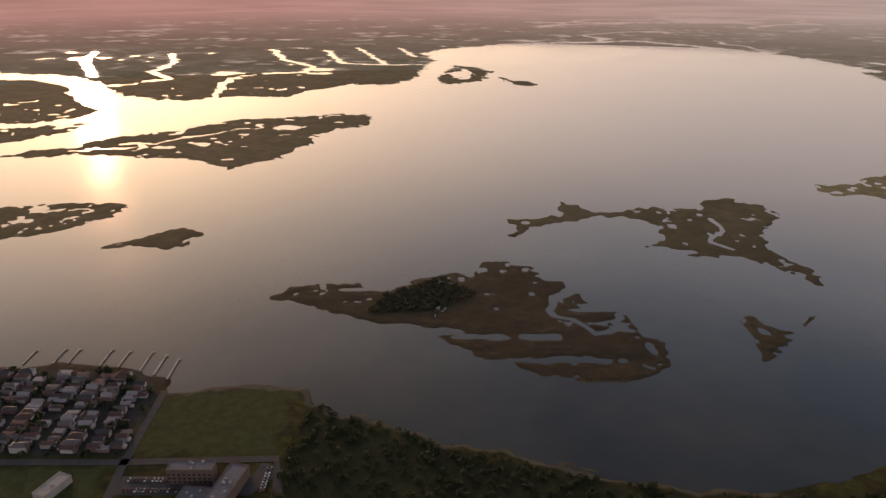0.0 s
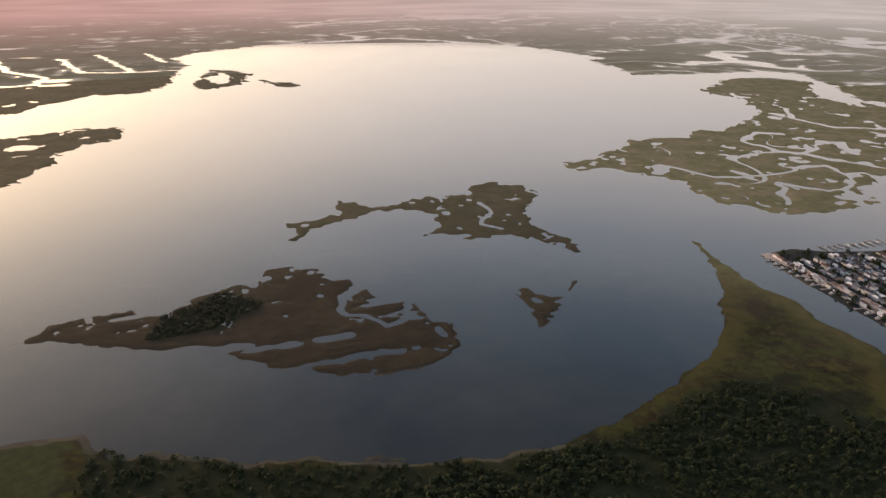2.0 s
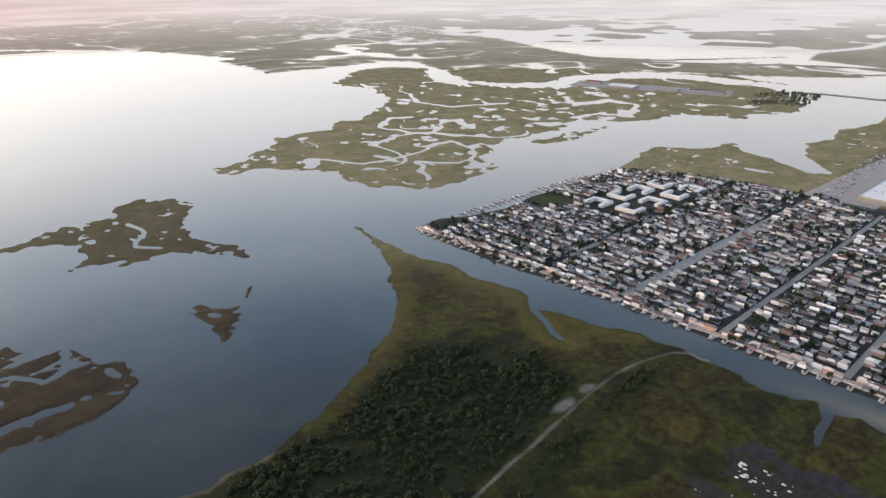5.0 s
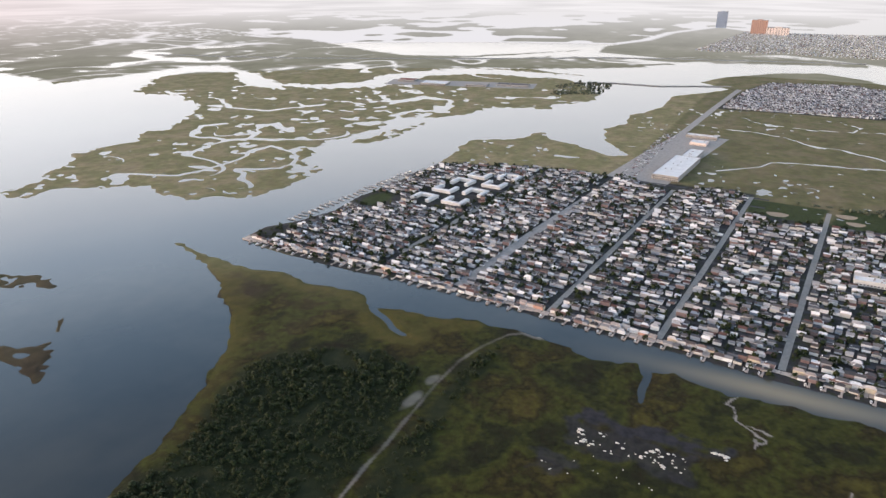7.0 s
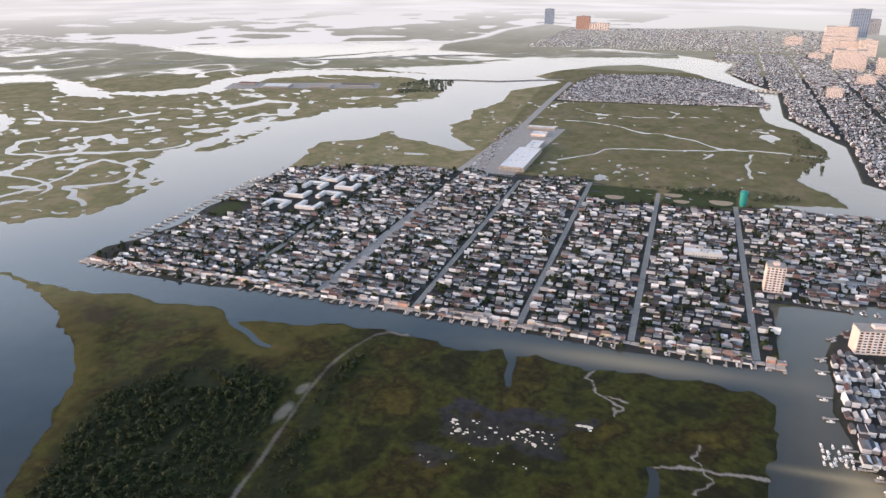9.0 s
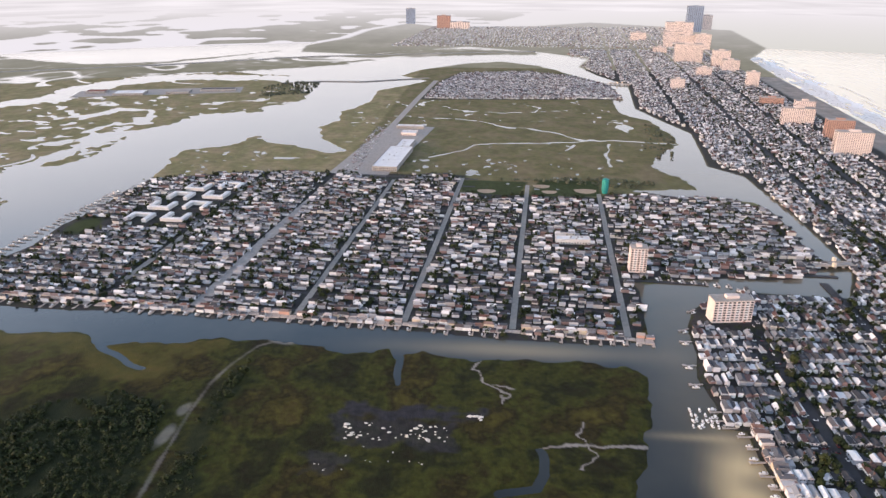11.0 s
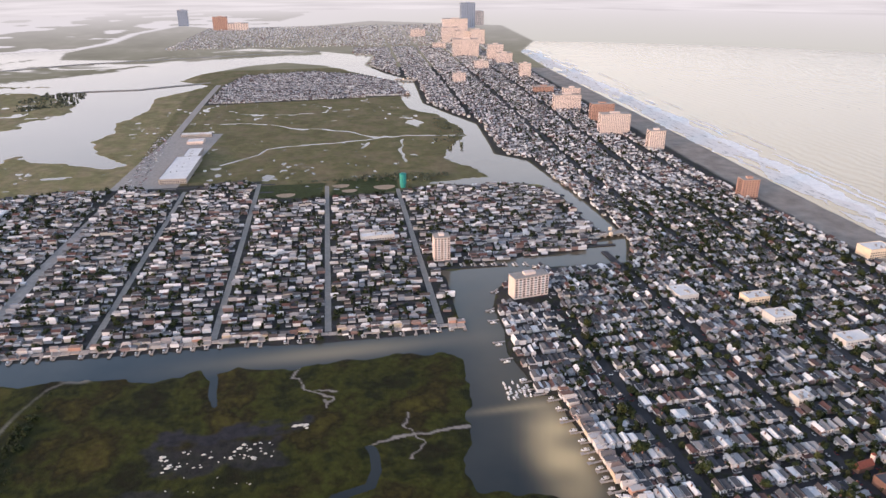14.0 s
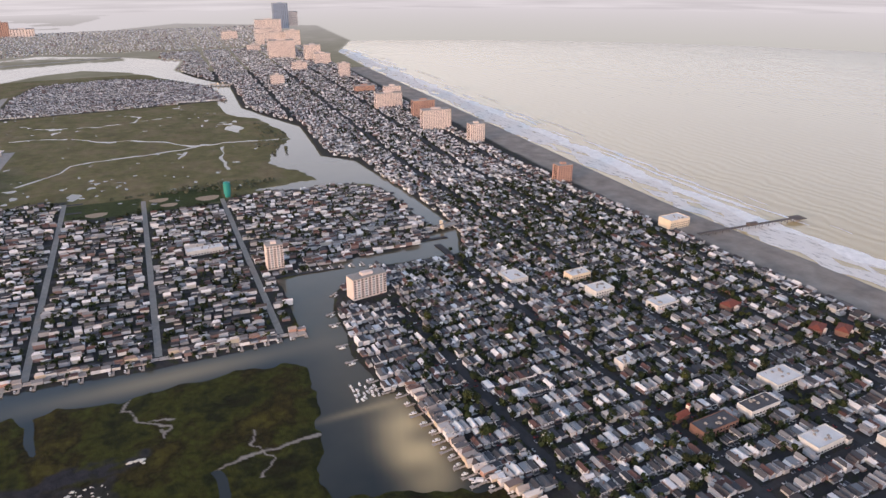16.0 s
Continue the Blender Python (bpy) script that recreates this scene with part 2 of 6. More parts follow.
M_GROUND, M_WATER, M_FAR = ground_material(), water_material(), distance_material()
M_WALL, M_ROOF = tinted("house_siding", WALLS, 0.75, "object"), tinted("roof_covering", ROOFS, 0.8, "object")
M_WALLS, M_ROOFS = tinted("house_siding_row", WALLS, 0.75, "island"), tinted("roof_covering_row", ROOFS, 0.8, "island")
# waterfront colours with the peach of low sunlight mixed in
SUN_WARMED_WALLS = [(0.76, 0.72, 0.69), (0.66, 0.56, 0.51), (0.72, 0.66, 0.62), (0.50, 0.30, 0.23), (0.78, 0.76, 0.74), (0.66, 0.56, 0.42), (0.72, 0.58, 0.54)]
SUN_WARMED_ROOFS = [(0.32, 0.28, 0.27), (0.58, 0.54, 0.52), (0.22, 0.13, 0.105), (0.16, 0.15, 0.155), (0.70, 0.67, 0.65), (0.26, 0.19, 0.165), (0.40, 0.35, 0.32), (0.12, 0.11, 0.115)]
M_WALLS_SUN_WARMED, M_ROOFS_SUN_WARMED = tinted("sun_warmed_siding", SUN_WARMED_WALLS, 0.75, "island"), tinted("sun_warmed_roof", SUN_WARMED_ROOFS, 0.8, "island")
# reddish village colours, with the shade of backlit houses put into them
BACKLIT_WALLS = [(0.24, 0.16, 0.14), (0.34, 0.30, 0.29), (0.20, 0.12, 0.11), (0.50, 0.46, 0.45), (0.28, 0.20, 0.18)]
BACKLIT_ROOFS = [(0.10, 0.06, 0.055), (0.07, 0.065, 0.07), (0.15, 0.13, 0.13), (0.13, 0.07, 0.06), (0.30, 0.28, 0.29), (0.08, 0.06, 0.06)]
M_WALLS_BACKLIT, M_ROOFS_BACKLIT = tinted("backlit_siding", BACKLIT_WALLS, 0.75, "island"), tinted("backlit_roof", BACKLIT_ROOFS, 0.8, "island")
M_ASPHALT = plain("asphalt", (0.045, 0.045, 0.050), 0.9, scale=0.2, amount=0.6)
M_CONCRETE = plain("pale_concrete", (0.34, 0.32, 0.30), 0.85, scale=0.15)
# peach wall colour that also carries the warm tint of low sun
M_PEACH = plain("sun_tinted_peach", (0.71, 0.60, 0.545), 0.8, scale=0.1, amount=0.25)
M_CREAM = plain("cream_render", (0.74, 0.62, 0.47), 0.8, scale=0.1, amount=0.25)
M_BRICK = plain("red_brick_wall", (0.20, 0.115, 0.09), 0.85, scale=0.3)
M_TRIM = plain("white_trim", (0.50, 0.485, 0.475), 0.6, amount=0.2)
M_TERRA = plain("terracotta_render", (0.44, 0.27, 0.21), 0.8, scale=0.1, amount=0.25)
M_TILE = plain("red_roof_tiles", (0.20, 0.060, 0.042), 0.8, scale=0.5)
M_WHITE = plain("white_membrane", (0.74, 0.74, 0.74), 0.7, scale=0.08, amount=0.3)
M_DARKROOF = plain("tar_roof", (0.10, 0.10, 0.11), 0.85, scale=0.2)
M_GLASS = plain("dark_window_glass", (0.03, 0.035, 0.045), 0.12, amount=0.2, spec=0.6)
M_ROAD = plain("worn_asphalt", (0.29, 0.275, 0.255), 0.9, scale=0.2, amount=0.5)
# blue glass, lightened in its colour for haze in front of far towers
M_BLUEGLASS = plain("hazed_blue_glass", (0.24, 0.29, 0.38), 0.3, amount=0.2, spec=0.6)
M_TIMBER = plain("weathered_timber", (0.42, 0.37, 0.33), 0.85, scale=1.2)
M_GEL = plain("white_gelcoat", (0.78, 0.78, 0.77), 0.3, amount=0.15)
M_TEAL = plain("teal_tank_paint", (0.03, 0.26, 0.23), 0.45, amount=0.2)
M_SHELL = plain("bleached_shell", (0.66, 0.63, 0.56), 0.9, scale=0.5)
M_CLAY = plain("infield_clay", (0.36, 0.28, 0.20), 0.95, scale=0.2)
M_FOAM = plain("sea_foam", (0.93, 0.92, 0.90), 0.9, scale=0.08)


def wash_material():
    """Thin lace of foam that lets the water show through."""
    mat, nt, p = material("foam_wash", (0.80, 0.77, 0.73), 0.9, spec=0.2)
    sc = node(nt, "ShaderNodeMapping", Scale=(0.35, 1.0, 1.0))
    nt.links.new(world_xyz(nt), sc.inputs["Vector"])
    lace = ramp(nt, grain(nt, 0.11, 6, 0.7, sc.outputs[0]), [(0.25, (0.1, 0.1, 0.1)), (0.48, (1, 1, 1))])
    nt.links.new(lace, p.inputs["Alpha"])
    return mat


M_WASH = wash_material()
M_BARK = plain("bark", (0.09, 0.07, 0.05), 0.95)


def leaf_material(name, spread, source):
    mat, nt, p = material(name, spread[0], 0.75, spec=0.2)
    nt.links.new(rand_tint(nt, (0.75, 0.75, 0.75), spread, source), p.inputs["Base Color"])
    return mat


LEAVES = [(0.026, 0.038, 0.013), (0.036, 0.050, 0.015), (0.022, 0.032, 0.012), (0.050, 0.060, 0.017), (0.030, 0.036, 0.013), (0.068, 0.066, 0.018)]
M_LEAVES_BROWN = leaf_material("bayberry_foliage", [(0.052, 0.052, 0.026), (0.062, 0.056, 0.030), (0.044, 0.046, 0.024)], "island")
# far foliage, its green lightened to stand in for haze
M_LEAVES_PALE = leaf_material("hazed_foliage", [(0.10, 0.115, 0.075), (0.12, 0.125, 0.08), (0.085, 0.10, 0.07)], "island")
M_LEAF, M_LEAVES = leaf_material("foliage", LEAVES, "object"), leaf_material("foliage_mass", LEAVES, "island")

# ---- plan of the land (metres) ----
ISLAND_LARGE = [(-209, 791), (-194, 825), (-151, 822), (-111, 827), (-91, 808), (-67, 809), (-32, 843), (5, 856), (35, 853), (56, 901), (84, 911), (121, 887), (127, 844), (156, 827), (134, 788), (139, 777), (166, 793), (174, 762), (196, 752), (213, 740), (214, 719), (222, 686), (239, 680), (242, 650), (228, 621), (195, 603), (147, 592), (116, 603), (79, 624), (34, 649), (-8, 689), (-53, 704), (-94, 729), (-129, 749), (-159, 768)]
ISLAND_LONG = [(102, 1085), (154, 1087), (189, 1114), (205, 1173), (256, 1120), (295, 1120), (366, 1150), (439, 1129), (465, 1183), (504, 1194), (527, 1155), (554, 1138), (554, 1091), (516, 1046), (490, 1013), (479, 958), (479, 917), (494, 881), (497, 849), (486, 832), (483, 861), (458, 884), (421, 926), (375, 926), (349, 930), (331, 954), (296, 958), (318, 985), (334, 1007), (339, 1049), (322, 1076), (288, 1093), (250, 1097), (206, 1070), (134, 1046), (125, 1011), (109, 1008), (117, 1044)]
ISLAND_FORK = [(349, 740), (368, 741), (369, 720), (379, 708), (392, 700), (374, 676), (358, 666), (341, 639), (335, 641), (347, 677), (346, 702)]
ISLET = [(407, 717), (426, 740), (447, 750), (436, 729), (414, 711)]
ISLAND_FAR = [(-22, 2610), (-1, 2814), (55, 2989), (137, 2928), (188, 2813), (134, 2558), (67, 2516), (15, 2473)]
ISLET_FAR = [(201, 2673), (259, 2570), (358, 2510), (302, 2451), (249, 2481)]
ISLAND_WEST = [(-946, 1476), (-901, 1526), (-829, 1558), (-822, 1624), (-727, 1684), (-623, 1782), (-533, 1876), (-377, 1931), (-306, 1972), (-191, 1926), (-195, 1807), (-262, 1766), (-301, 1701), (-304, 1601), (-333, 1547), (-342, 1471), (-390, 1424), (-431, 1380), (-484, 1424), (-546, 1470), (-630, 1469), (-712, 1492), (-797, 1492), (-857, 1467)]
ISLAND_DARK = [(-703, 972), (-659, 981), (-620, 1003), (-578, 1041), (-536, 1086), (-529, 1154), (-620, 1166), (-662, 1153), (-751, 1140), (-805, 1134)]
ISLAND_OVAL = [(-507, 944), (-479, 973), (-455, 997), (-426, 1036), (-386, 1034), (-363, 1002), (-375, 962), (-404, 951), (-456, 959)]
MARSH_WEST = [(-1173, 2467), (-1059, 2293), (-865, 2162), (-780, 2163), (-677, 2224), (-502, 2227), (-418, 2358), (-321, 2479), (-165, 2481), (-94, 2685), (-36, 3203), (-92, 3419), (-13, 3590), (344, 3870), (657, 3967), (1049, 4070), (1244, 3890), (1441, 3620), (1593, 3339), (1665, 3078), (1724, 2821), (1624, 2814), (1580, 2450), (1552, 2345), (1633, 2333), (1813, 2277), (2065, 2285), (2170, 2187), (2061, 1892), (1923, 1670), (1948, 1527), (2081, 1437), (2263, 1445), (2519, 1322), (2663, 1074), (2585, 855), (2590, 744), (2571, 1391), (2619, 1125), (2742, 866), (2885, 690), (3084, 546), (3223, 274), (3291, 26), (3281, -153)]
MARSH_WEST += [(3392, -132), (3551, 162), (3445, 395), (3171, 752), (3116, 1090), (2844, 1319), (2750, 1481), (3432, 1010), (2935, 1423), (2813, 1666), (2903, 1957), (3173, 2505), (4112, 6943), (1113, 6828), (-1453, 6731), (-3948, 6635), (-2389, 3492), (-1679, 2735), (-1444, 2693)]
MARSH_BANK = [(-1716, 2589), (-1393, 2554), (-1259, 2404), (-1135, 2188), (-951, 1981), (-969, 1909), (-1062, 1826), (-1220, 1796)]
MARSH_STRIP = [(-1174, 1724), (-990, 1799), (-898, 1835), (-928, 1733), (-968, 1652), (-1049, 1524)]
MARSH_NORTH = [(701, 1281), (693, 1201), (756, 1218), (811, 1138), (853, 1081), (828, 1007), (831, 954), (888, 877), (955, 855), (1015, 851), (1090, 864), (1138, 941), (1295, 1006), (1410, 978), (1476, 959), (1613, 984), (1652, 911), (1728, 859), (1861, 834), (1901, 748), (1894, 688), (1999, 687), (2101, 612), (2022, 650), (2114, 606), (2287, 664), (2468, 811), (2463, 983), (2475, 1099), (2397, 1222), (2303, 1308), (2105, 1325), (1978, 1370), (1900, 1459), (1875, 1625), (1833, 1553), (1825, 1727), (2054, 2007), (1990, 2135), (1806, 2129), (1565, 1967), (1571, 1796), (1538, 1676), (1462, 1568), (1364, 1511)]
MARSH_NORTH += [(1213, 1433), (1155, 1456), (1092, 1401), (981, 1416), (933, 1418), (910, 1360), (827, 1327), (773, 1276)]
MARSH_INLET_ISLE = [(1320, 944), (1322, 885), (1391, 887), (1584, 902), (1500, 928), (1390, 933)]
NEAR_SHORE = [(-900, 700), (-482, 618), (-412, 626), (-361, 630), (-316, 619), (-270, 601), (-265, 574), (-244, 574), (-220, 585), (-188, 589), (-133, 584), (-118, 560), (-94, 540), (-73, 540), (-31, 521), (8, 501), (56, 490), (100, 469), (160, 450), (92, 476), (199, 441), (231, 443), (263, 444), (325, 454), (410, 489), (472, 525), (543, 581), (564, 621), (596, 652), (633, 715), (661, 782), (670, 822), (671, 802), (655, 734), (648, 638), (662, 598), (644, 551), (655, 495), (651, 466), (628, 436), (642, 403), (642, 358), (655, 311), (652, 271), (661, 263)]
NEAR_SHORE += [(656, 234), (651, 213), (635, 170), (648, 128), (628, 117), (633, 113), (645, 89), (633, 34), (637, -10), (636, -85), (635, -94), (631, -123), (615, -138), (579, -133), (541, -127), (511, -121), (495, -120), (469, -112), (448, -103), (421, -106), (330, -330), (100, -420), (-400, -450), (-900, -200)]
HEIGHTS = [(735, 737), (721, 705), (712, 644), (708, 577), (707, 518), (710, 466), (707, 414), (712, 372), (712, 358), (697, 256), (693, 141), (688, 78), (680, 19), (678, -35), (676, -87), (678, -127), (694, -156), (696, -154), (751, -159), (815, -165), (848, -159), (838, -180), (852, -218), (867, -284), (864, -338), (873, -381), (906, -419), (916, -440), (986, -430), (1079, -438), (1156, -436), (1196, -424), (1210, -366), (1215, -284), (1251, -212), (1265, -349), (1346, -324), (1413, -292), (1508, -324), (1613, -386), (1704, -393), (1879, -371), (1920, -331), (2004, -305), (2240, -323)]
HEIGHTS += [(2468, -346), (2676, -248), (2920, -134), (3053, 25), (2989, 164), (2785, 327), (2616, 391), (2504, 270), (2284, 418), (2090, 403), (1929, 459), (1820, 443), (1724, 470), (1606, 430), (1494, 348), (1468, 386), (1531, 479), (1561, 560), (1616, 596), (1516, 629), (1461, 718), (1309, 684), (1207, 676), (1156, 684), (1257, 693), (1071, 685), (988, 699), (901, 691), (827, 713), (787, 739)]
BARRIER = [(3325, 960), (3244, 646), (3602, 192), (3415, -133), (3186, -347), (2911, -282), (2671, -332), (2464, -405), (2044, -361), (1877, -401), (1733, -443), (1528, -418), (1430, -404), (1359, -455), (1240, -460), (1138, -465), (1036, -464), (926, -461), (894, -455), (818, -420), (824, -316), (831, -296), (802, -250), (770, -219), (718, -202), (665, -198), (618, -188), (565, -193), (537, -185), (531, -210), (497, -208), (463, -211), (428, -215), (390, -211), (368, -230), (355, -239), (230, -390), (-100, -560), (-700, -900), (-700, -1900), (437, -842), (570, -843), (644, -842), (751, -843), (850, -842)]
BARRIER += [(968, -848), (1149, -862), (1329, -875), (1501, -888), (1742, -905), (2094, -932), (2662, -975), (3211, -1041), (3664, -1254), (4672, -1376), (5233, -574), (4865, -160), (4766, 423), (5052, 674), (4507, 842), (4000, 873), (3600, 1007)]
MARSHES = [ISLAND_LARGE, ISLAND_LONG, ISLAND_FORK, ISLET, ISLAND_FAR, ISLET_FAR, ISLAND_WEST, ISLAND_DARK, ISLAND_OVAL, MARSH_WEST, MARSH_BANK, MARSH_STRIP, MARSH_NORTH, MARSH_INLET_ISLE]
CREEKS = [  # half width in metres, line
    (6, [(833, 1146), (888, 1189), (904, 1142), (938, 1074), (1013, 1068), (1083, 1070), (1199, 1093), (1187, 1030), (1128, 962), (1052, 957), (1025, 1012), (975, 970), (936, 908)]),
    (8, [(1328, 1155), (1390, 1249), (1341, 1264), (1234, 1181), (1194, 1219), (1197, 1303), (1233, 1364), (1290, 1382), (1345, 1341)]),
    (7, [(1591, 1626), (1511, 1496), (1507, 1378), (1660, 1296)]),
    (16, [(1376, 969), (1476, 958), (1651, 1007), (1730, 1005), (1727, 937), (1909, 1005), (1902, 1109), (1779, 1126)]),
    (4, [(136, 793), (127, 758), (133, 737), (154, 729), (167, 708), (171, 696), (211, 717)]),
    (4, [(443, 1077), (427, 1019), (404, 975), (417, 955)]),
    (6, [(-803, 1557), (-696, 1543), (-608, 1655), (-532, 1717), (-456, 1804)]),
    (4, [(1880, 234), (1835, 83), (1783, 24), (1703, -114), (1638, -189), (1615, -381)]),
    (4, [(1443, 177), (1520, 98), (1585, 63), (1603, -93), (1638, -189)]),
    (3, [(1537, -127), (1600, -159)]),
    (3.5, [(1991, 151), (1943, 24), (1977, -86), (2013, -185)]), (3, [(1977, -86), (2073, -66)]), (3, [(1596, -224), (1398, -196)]),
    (4, [(490, -27), (460, -29), (441, -21), (435, 6)]),
    (3, [(640, 115), (580, 109)]), (4, [(632, 440), (607, 407), (589, 372)]),
    (30, [(-1758, 2658), (-1488, 2619), (-1269, 2464), (-1071, 2239)]),
    (16, [(-1644, 3456), (-1518, 3076), (-1293, 2665)]), (14, [(-1261, 3394), (-1138, 3083), (-1115, 2773), (-988, 2599), (-1123, 2441)]),
    (13, [(-827, 3571), (-705, 3189), (-528, 2947), (-532, 2782), (-676, 2749), (-775, 2602), (-732, 2352), (-712, 2200)]),
    (13, [(-558, 3527), (-427, 3058), (-245, 3006)]), (11, [(-423, 3657), (-233, 3006), (-81, 3008)]), (10, [(-225, 3661), (-127, 3304)])]
PONDS = [  # centre, radii
    (-110, 812, 28, 6), (-12, 700, 40, 9), (-45, 712, 20, 6), (40, 690, 30, 7), (110, 690, 26, 9), (140, 640, 52, 8), (225, 668, 5, 14), (170, 755, 22, 5), (100, 895, 10, 3),
    (360, 700, 8, 12), (-390, 1780, 45, 30), (70, 2740, 40, 110), (345, 940, 24, 7), (1780, -290, 40, 22), (700, 560, 14, 7), (668, 615, 9, 6), (1520, 420, 26, 10), (1420, 470, 10, 40),
    (4300, 3700, 1100, 900), (5700, 2400, 900, 320), (4700, 1900, 500, 150), (3930, 1330, 260, 90), (6800, 900, 1500, 170), (7000, 3300, 2200, 330)]
MUD_CREEKS = [(1.0, [(640, 30), (611, 35), (594, 24), (579, 13), (571, 0), (557, 5)]), (1.1, [(508, -122), (503, -95), (501, -65), (498, -35), (490, -27)]), (0.8, [(528, -63), (503, -67), (487, -72), (469, -60)]), (0.8, [(586, 22), (588, 8), (578, -8)])]
TRAIL = [(649, 234), (651, 254), (641, 267), (605, 282), (570, 290), (537, 291), (512, 291), (484, 289), (450, 287), (415, 284), (387, 284), (300, 277)]
WOODS = [[(439, 478), (479, 474), (518, 436), (545, 375), (530, 320), (475, 303), (400, 292), (300, 283), (180, 330), (100, 400), (150, 440), (250, 430), (341, 438)],
         [(-90, 745), (-72, 800), (2, 848), (42, 800), (-2, 755)],
         [(2430, 640), (2200, 630), (2130, 760), (2300, 800), (2440, 760)],
         [(640, 262), (590, 276), (520, 282), (400, 272), (300, 262), (300, 225), (420, 245), (520, 262), (600, 262)],
         [(-130, 480), (-125, 560), (-60, 530), (20, 492), (120, 455), (300, 425), (200, 330), (-60, 330), (-130, 400)]]
MUDS = [[(546, 145), (542, 92), (545, 28), (532, 24), (526, 60), (524, 120), (530, 150)], [(440, 172), (470, 165), (468, 138), (446, 135)], [(522, 160), (520, 50), (482, 48), (486, 152)]]
TOWN_HEIGHTS = [(728, 735), (700, 560), (705, 420), (690, 200), (675, 20), (670, -130), (750, -165), (850, -170), (865, -385), (920, -440), (1160, -438), (1215, -367), (1225, -180), (1200, -160), (1210, 90), (1320, 80), (1320, 345), (1310, 480), (1290, 560), (1240, 700), (1000, 705), (790, 742)]
TOWN_FAR = [(2130, 270), (2180, -360), (2450, -350), (2640, -250), (2760, -80), (2700, 180), (2480, 235)]
VILLAGE = [(-900, 482), (-266, 482), (-272, 575), (-300, 612), (-420, 618), (-900, 690)]


def value_noise(x, y, size, seed):
    """Smooth lattice noise from -1 to 1 with waves of about the given size."""
    def lattice(i, j):
        n = np.sin(i * 127.1 + j * 311.7 + seed * 74.7) * 43758.5453
        return (n - np.floor(n)) * 2 - 1
    u, v = x / size, y / size
    i, j = np.floor(u), np.floor(v)
    fu, fv = u - i, v - j
    fu, fv = fu * fu * (3 - 2 * fu), fv * fv * (3 - 2 * fv)
    lo = lattice(i, j) * (1 - fu) + lattice(i + 1, j) * fu
    hi = lattice(i, j + 1) * (1 - fu) + lattice(i + 1, j + 1) * fu
    return lo * (1 - fv) + hi * fv


def line_distance(x, y, line, closed=False, reach=120.0):
    """Distance to a line of points; beyond reach it stays at reach."""
    pts = np.array(line, float)
    d = np.full(x.shape, reach)
    sel = (x > pts[:, 0].min() - reach) & (x < pts[:, 0].max() + reach) & (y > pts[:, 1].min() - reach) & (y < pts[:, 1].max() + reach)
    if not sel.any():
        return d
    xs, ys, best = x[sel], y[sel], np.full(sel.sum(), reach)
    ends = list(zip(pts, np.roll(pts, -1, 0))) if closed else list(zip(pts[:-1], pts[1:]))
    for (ax, ay), (bx, by) in ends:
        ex, ey = bx - ax, by - ay
        t = np.clip(((xs - ax) * ex + (ys - ay) * ey) / (ex * ex + ey * ey + 1e-9), 0, 1)
        best = np.minimum(best, np.hypot(xs - ax - t * ex, ys - ay - t * ey))
    d[sel] = best
    return d


def inside(x, y, poly):
    r = np.zeros(x.shape, bool)
    for (ax, ay), (bx, by) in zip(poly, poly[1:] + poly[:1]):
        if ay != by:
            r ^= ((ay > y) != (by > y)) & (x < (bx - ax) * (y - ay) / (by - ay) + ax)
    return r


def signed(x, y, poly, reach=120.0):
    d = line_distance(x, y, poly, True, reach)
    return np.where(inside(x, y, poly), d, -d)


